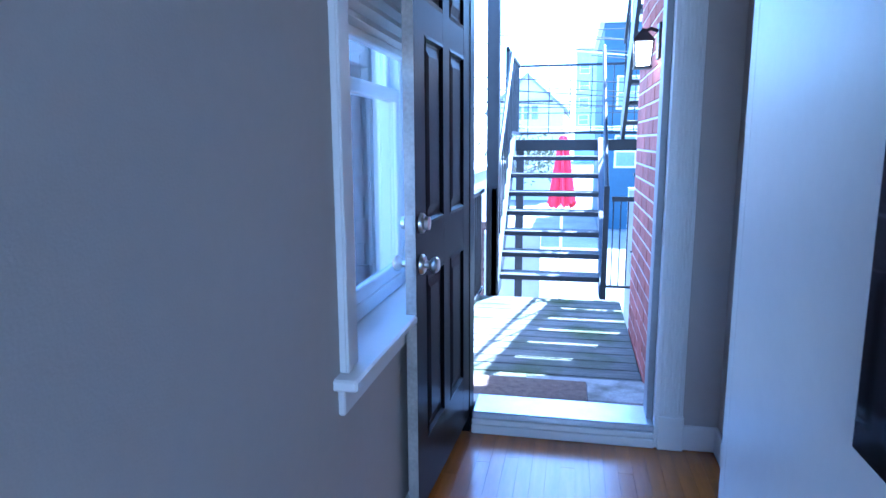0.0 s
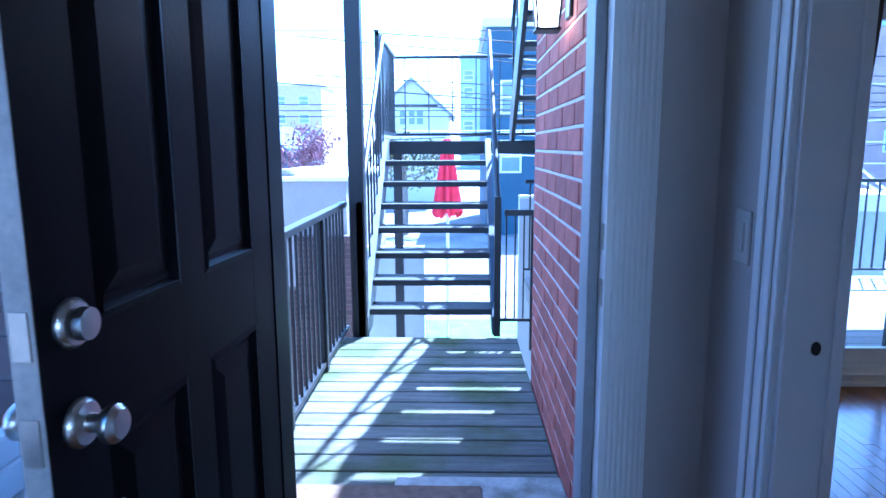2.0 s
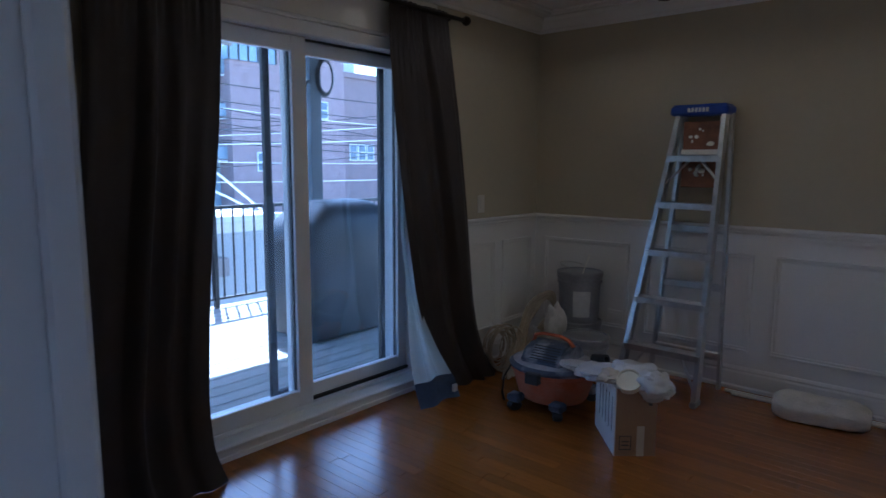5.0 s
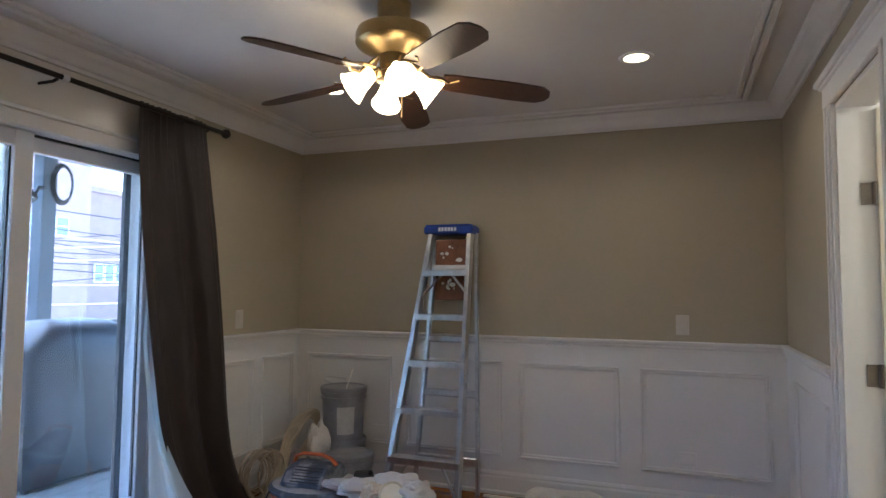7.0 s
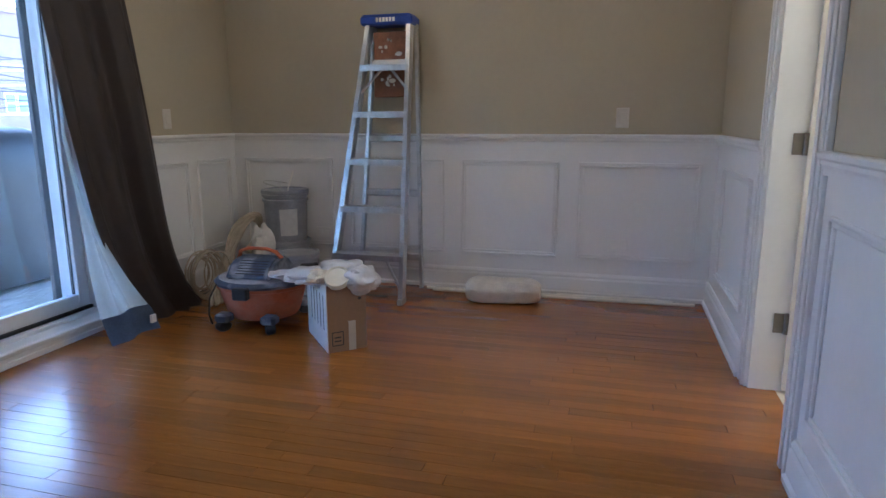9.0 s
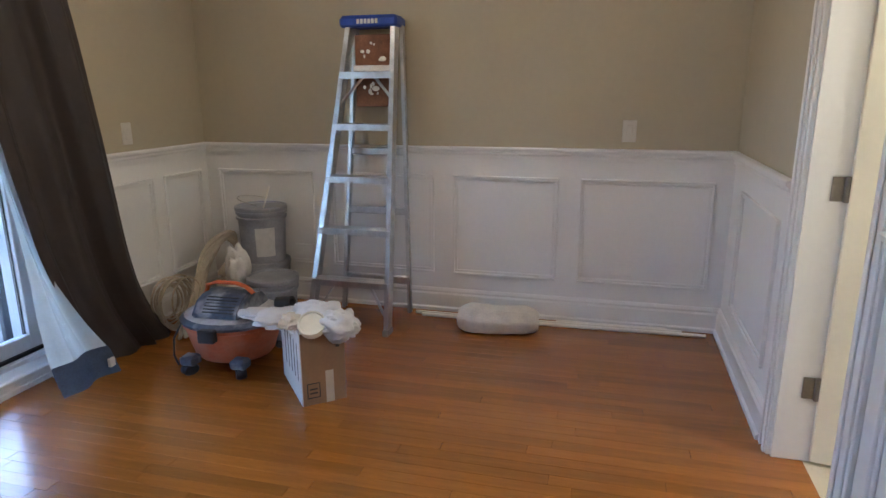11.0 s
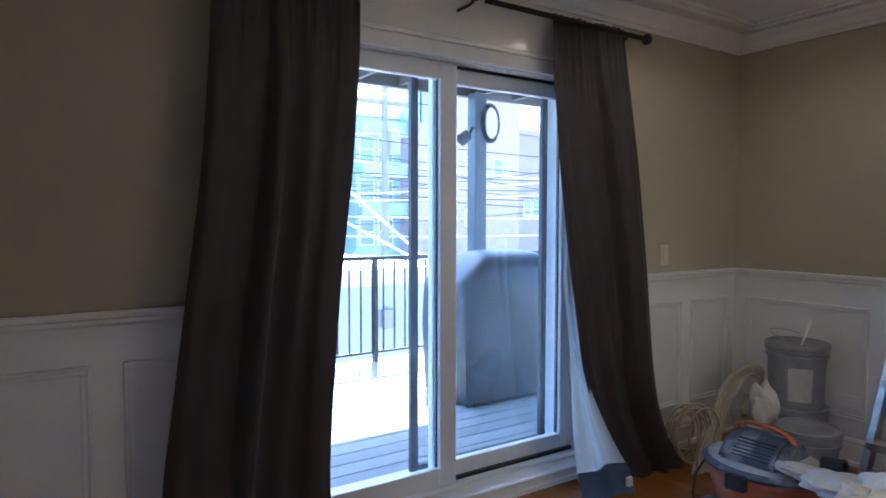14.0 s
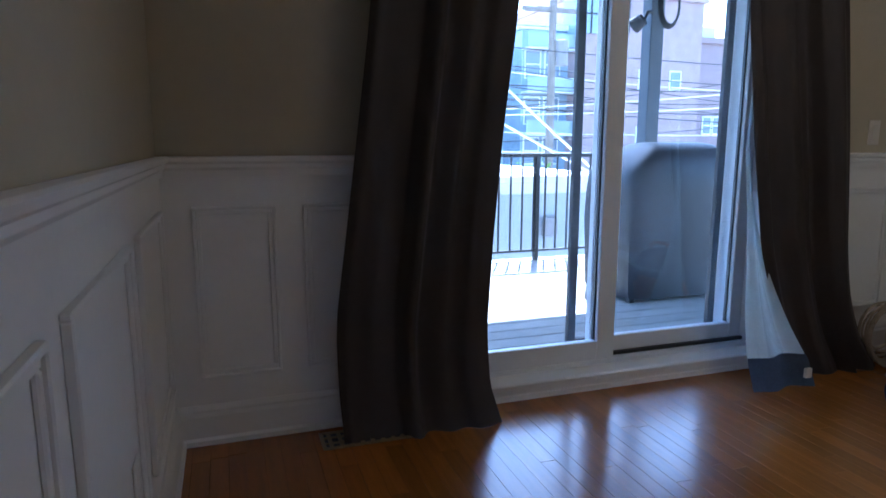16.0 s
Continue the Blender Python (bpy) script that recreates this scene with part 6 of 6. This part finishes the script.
for k in range(4):
    z = 2.2 + 0.18 * k + (2.0 if k == 3 else 0)
    pts = [(-30 + 41.6 * f, 20 + 1.5 * f, z + 0.4 * (1 - f) - 0.7 * f * (1 - f)) for f in [i / 12 for i in range(13)]]
    solid("overhead_wire", tube(bmesh.new(), pts, 0.014, 5), IRON, "thin utility wire above the back yards", "wire", "wires over the lane")
mast = thing("service_mast", "pale metal service mast on the garage roof", "mast", at=(4.5, 10.7, 0.56))
part("tube", tube(bmesh.new(), [(0, 0, 0), (0, 0, 1.75)], 0.03, 8), SIDE, mast)
for p0, p1 in (((0, 0, 1.7), (2.2, 0.1, 0.0)), ((0, 0, 1.0), (2.0, -0.1, 0.0))):
    part("stay", tube(bmesh.new(), [p0, p1], 0.018, 6), SIDE, mast, "pale taut stay")
sl = thing("string_lights", "string of small round bulbs over the yard", "string lights")
pts = [(1.68 + 2.82 * f, 8.6 + 2.1 * f, 2.2 - 0.4 * f - 2.6 * f * (1 - f)) for f in [i / 16 for i in range(17)]]
part("wire", tube(bmesh.new(), pts, 0.006, 5), IRON, sl)
for p in pts[1::2]:
    part("bulb", lathe(bmesh.new(), [(0.003, -0.07), (0.03, -0.05), (0.035, -0.03), (0.015, 0.0), (0.003, 0.005)], 10, pose(*p)), SIDE, sl)

# parked cars in the lane
for k, (x, y, c) in enumerate(((12.5, 24, (0.05, 0.07, 0.1)), (17.5, 24.5, (0.5, 0.5, 0.52)), (22.5, 25, (0.12, 0.03, 0.03)))):
    car = thing("parked_car", ("dark blue", "silver", "dark red")[k] + " saloon car parked in the lane", "car", at=(x, y, GZ), rz=0)
    pm = mat("car_paint" + "abc"[k], c, 0.25, 0.3, vary=0.03, coat=0.5)
    bm = bmesh.new()
    prism(bm, [(-2.2, 0.3), (2.2, 0.3), (2.25, 0.75), (1.4, 0.92), (0.75, 1.42), (-0.9, 1.45), (-1.65, 0.98), (-2.2, 0.9)], "y", -0.85, 0.85)
    bmesh.ops.bevel(bm, geom=bm.edges[:], offset=0.08, segments=2, affect="EDGES", clamp_overlap=True)
    part("body", bm, pm, car, smooth=True)
    part("side_window", bx(-1.2, 0.85, -0.87, -0.80, 0.98, 1.34, bev=0.03), WINB, car)
    for wx in (-1.35, 1.35):
        part("wheel", lathe(bmesh.new(), [(0.02, -0.1), (0.30, -0.1), (0.32, -0.06), (0.32, 0.06), (0.30, 0.1), (0.02, 0.1)], 18, pose(wx, -0.78, 0.32, 90, 0, 0)), DARKPL, car)


def tree(name, label, x, y, h, r, col, seed, n=1500, leaf=0.11):
    """A trunk with limbs and a crown of many small leaves."""
    rnd = random.Random(seed)
    t = thing(name, label, "tree", at=(x, y, GZ))
    bm = bmesh.new()
    tube(bm, [(0, 0, 0), (0.05, 0, h * 0.3), (0, 0.05, h * 0.6)], [0.16, 0.12, 0.07], 8)
    tips = []
    for k in range(11):
        a, el = rnd.uniform(0, 6.28), rnd.uniform(0.2, 1.2)
        L = r * rnd.uniform(0.6, 1.05)
        s = Vector((0.02, 0.02, h * rnd.uniform(0.4, 0.62)))
        e = s + Vector((L * math.cos(a) * math.cos(el), L * math.sin(a) * math.cos(el), L * math.sin(el) * 1.1))
        mid = (s + e) / 2 + Vector((0, 0, -0.1))
        tube(bm, [s, mid, e], [0.05, 0.03, 0.012], 5)
        tips += [e, (mid + e) / 2]
    part("trunk", bm, WOODP, t)
    vs, fs = [], []
    for k in range(n):
        c = rnd.choice(tips) + Vector((rnd.gauss(0, r * 0.2), rnd.gauss(0, r * 0.2), rnd.gauss(0, r * 0.17)))
        q = Euler((rnd.uniform(0, 6), rnd.uniform(0, 6), rnd.uniform(0, 6))).to_matrix()
        s = leaf * rnd.uniform(0.6, 1.4)
        b0 = len(vs)
        vs += [tuple(c + q @ Vector(p)) for p in ((-s, 0, 0), (0, -s * 0.45, 0.02), (s, 0, 0), (0, s * 0.45, 0.02))]
        fs.append((b0, b0 + 1, b0 + 2, b0 + 3))
    me = bpy.data.meshes.new("leaves")
    me.from_pydata(vs, [], fs)
    me.materials.append(mat("leaves_" + name + str(seed), col, 0.6, vary=0.25, scale=2, island=0.4))
    ob = new("crown", me)
    ob.parent = t
    return t


tree("purple_leaf_tree", "purple-leaved tree among the back yards", -6.9, 30, 6.0, 1.5, (0.24, 0.11, 0.13), 4, 1700, 0.10)
tree("green_tree", "young bright green tree behind the patio", 6.9, 13.5, 4.4, 1.1, (0.13, 0.22, 0.03), 7, 900, 0.09)
tree("bare_shrub", "leafy shrub behind the stair landing", -2.2, 30, 5.2, 1.8, (0.12, 0.12, 0.05), 9, 900, 0.11)

# ---- pieces: deck boards, bricks, floor planks ----
bmd = done(bx(-0.63, 0.625, -0.0655, 0.0655, -0.045, 0, bev=0.004), "deck_board", DECK)
for k in range(18):
    piece("deck_board", bmd, deck, pose(0.065, 2.95 + 0.1415 * k, -0.04, 0, 0, 0.15 * math.sin(7 * k)))
pd = bpy.data.objects["floor_patio"]
bmp = done(bx(-3.12, 3.12, -0.0675, 0.0675, -0.045, 0, bev=0.004), "deck_board", DECKY)
for k in range(21):
    piece("deck_board", bmp, pd, pose(4.075, 4.735 + 0.1415 * k, -0.06))

bw = structure("wall_brick", bx(0.6995, XH - 0.002, YD + 0.162, 4.62, -0.25, 3.4), MORTAR, "red brick side wall with pale mortar joints", "brick wall")
full = done(bx(-0.0125, 0.0125, -0.1235, 0.1235, -0.0395, 0.0395, bev=0.004), "brick", BRICK)
half = done(bx(-0.0125, 0.0125, -0.059, 0.059, -0.0395, 0.0395, bev=0.004), "brick", BRICK)
for c in range(36):
    z = -0.16 + 0.0905 * c
    y = 4.62
    off = c % 2
    if off:
        piece("brick", half, bw, pose(0.7075, y - 0.059, z, 0, 0, 0))
        y -= 0.1295
    while y - 0.247 > YD + 0.16:
        piece("brick", full, bw, pose(0.7075 + 0.0012 * math.sin(c * 3.1 + y * 40), y - 0.1235, z, 0, 0, 0))
        y -= 0.2585
# the rest of the bricks up the wall and next door, joined
CUBE_F = [(0, 1, 2, 3), (4, 7, 6, 5), (0, 4, 5, 1), (1, 5, 6, 2), (2, 6, 7, 3), (3, 7, 4, 0)]


def brick_field(name, parent, plane, p, a0, a1, z0, z1, L, H, J, t, material):
    vs, fs = [], []
    c, z = 0, z0
    while z + H < z1:
        a = a0 - (L / 2 if c % 2 else 0)
        while a < a1:
            b0, b1 = max(a, a0), min(a + L, a1)
            if b1 - b0 > 0.02:
                i = len(vs)
                q = [(b0, z), (b1, z), (b1, z + H), (b0, z + H)]
                for d in (0, t):
                    for u, w in q:
                        vs.append((p + d, u, w) if plane == "x" else (u, p + d, w))
                fs += [tuple(i + k for k in f) for f in CUBE_F]
            a += L + J
        z += H + J
        c += 1
    me = bpy.data.meshes.new(name)
    me.from_pydata(vs, [], fs)
    me.materials.append(material)
    ob = new(name, me)
    ob.parent = parent
    tagged(ob, "", "", "", "stuff")
    return ob


brick_field("brick_face", nb, "x", -1.82, 0.25, 5.85, -2.6, 1.49, 0.247, 0.076, 0.014, 0.004, BRICKJ)
brick_field("brick_face", gg, "y", 9.65, -5.1, -1.92, GZ, -0.63, 0.21, 0.065, 0.012, -0.012, BRICKD)
brick_field("brick_face", gg, "y", 9.45, -1.90, -0.98, GZ, 0.09, 0.21, 0.065, 0.012, -0.012, BRICKD)
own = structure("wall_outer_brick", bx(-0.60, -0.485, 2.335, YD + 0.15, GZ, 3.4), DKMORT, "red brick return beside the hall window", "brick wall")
# window-facing side in darker brick, its shade put into the colour
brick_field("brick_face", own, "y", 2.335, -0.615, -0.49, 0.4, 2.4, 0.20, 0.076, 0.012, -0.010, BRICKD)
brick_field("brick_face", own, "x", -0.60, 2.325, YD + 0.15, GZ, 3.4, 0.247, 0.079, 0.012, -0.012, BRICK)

fl_ob = bpy.data.objects["floor"]
rnd = random.Random(2)
LENS = (0.55, 0.75, 0.95, 1.2)
pm_ = [done(bx(-0.0282, 0.0282, 0.0006, L - 0.0006, -0.012, 0, bev=0.0008), "plank", OAK) for L in LENS]
x = XW + 0.0285
col = 0
stuffv, stufff = [], []
count = 0
while x < XL:
    y = YR - 0.08 - rnd.uniform(0, 0.7)
    while y < YB:
        i = rnd.randrange(4)
        y1 = min(y + LENS[i], YB)
        if y + LENS[i] <= YB and y > YR - 0.1 and count < 250:
            piece("plank", pm_[i], fl_ob, pose(x, y, 0))
            count += 1
        else:
            b = len(stuffv)
            ya = max(y, YR - 0.1) + 0.0006
            if y1 - ya > 0.01:
                for zz in (-0.012, 0.0):
                    for xx, yy in ((-0.0282, ya), (0.0282, ya), (0.0282, y1 - 0.0006), (-0.0282, y1 - 0.0006)):
                        stuffv.append((x + xx, yy, zz))
                stufff += [tuple(b + k for k in f) for f in CUBE_F]
        y += LENS[i]
    x += 0.057
x = XHL + 0.0285
while x < XW:
    y = -2.6 - rnd.uniform(0, 0.7)
    while y < YD:
        L = LENS[rnd.randrange(4)]
        ya, y1 = max(y, -2.6) + 0.0006, min(y + L, YD) - 0.0006
        if y1 - ya > 0.01:
            b = len(stuffv)
            for zz in (-0.012, 0.0):
                for xx, yy in ((-0.0282, ya), (0.0282, ya), (0.0282, y1), (-0.0282, y1)):
                    stuffv.append((x + xx, yy, zz))
            stufff += [tuple(b + k for k in f) for f in CUBE_F]
        y += L
    x += 0.057
me = bpy.data.meshes.new("joined_planks")
me.from_pydata(stuffv, [], stufff)
OAKI = mat("oak_floor_joined", (0.300, 0.108, 0.015), 0.22, vary=0.18, scale=4, bump=0.06, bscale=50, stretch=(9, 0.7, 9), island=0.16, coat=0.3)
me.materials.append(OAKI)
ob = new("joined_planks", me)
ob.parent = fl_ob
tagged(ob, "", "", "", "stuff")
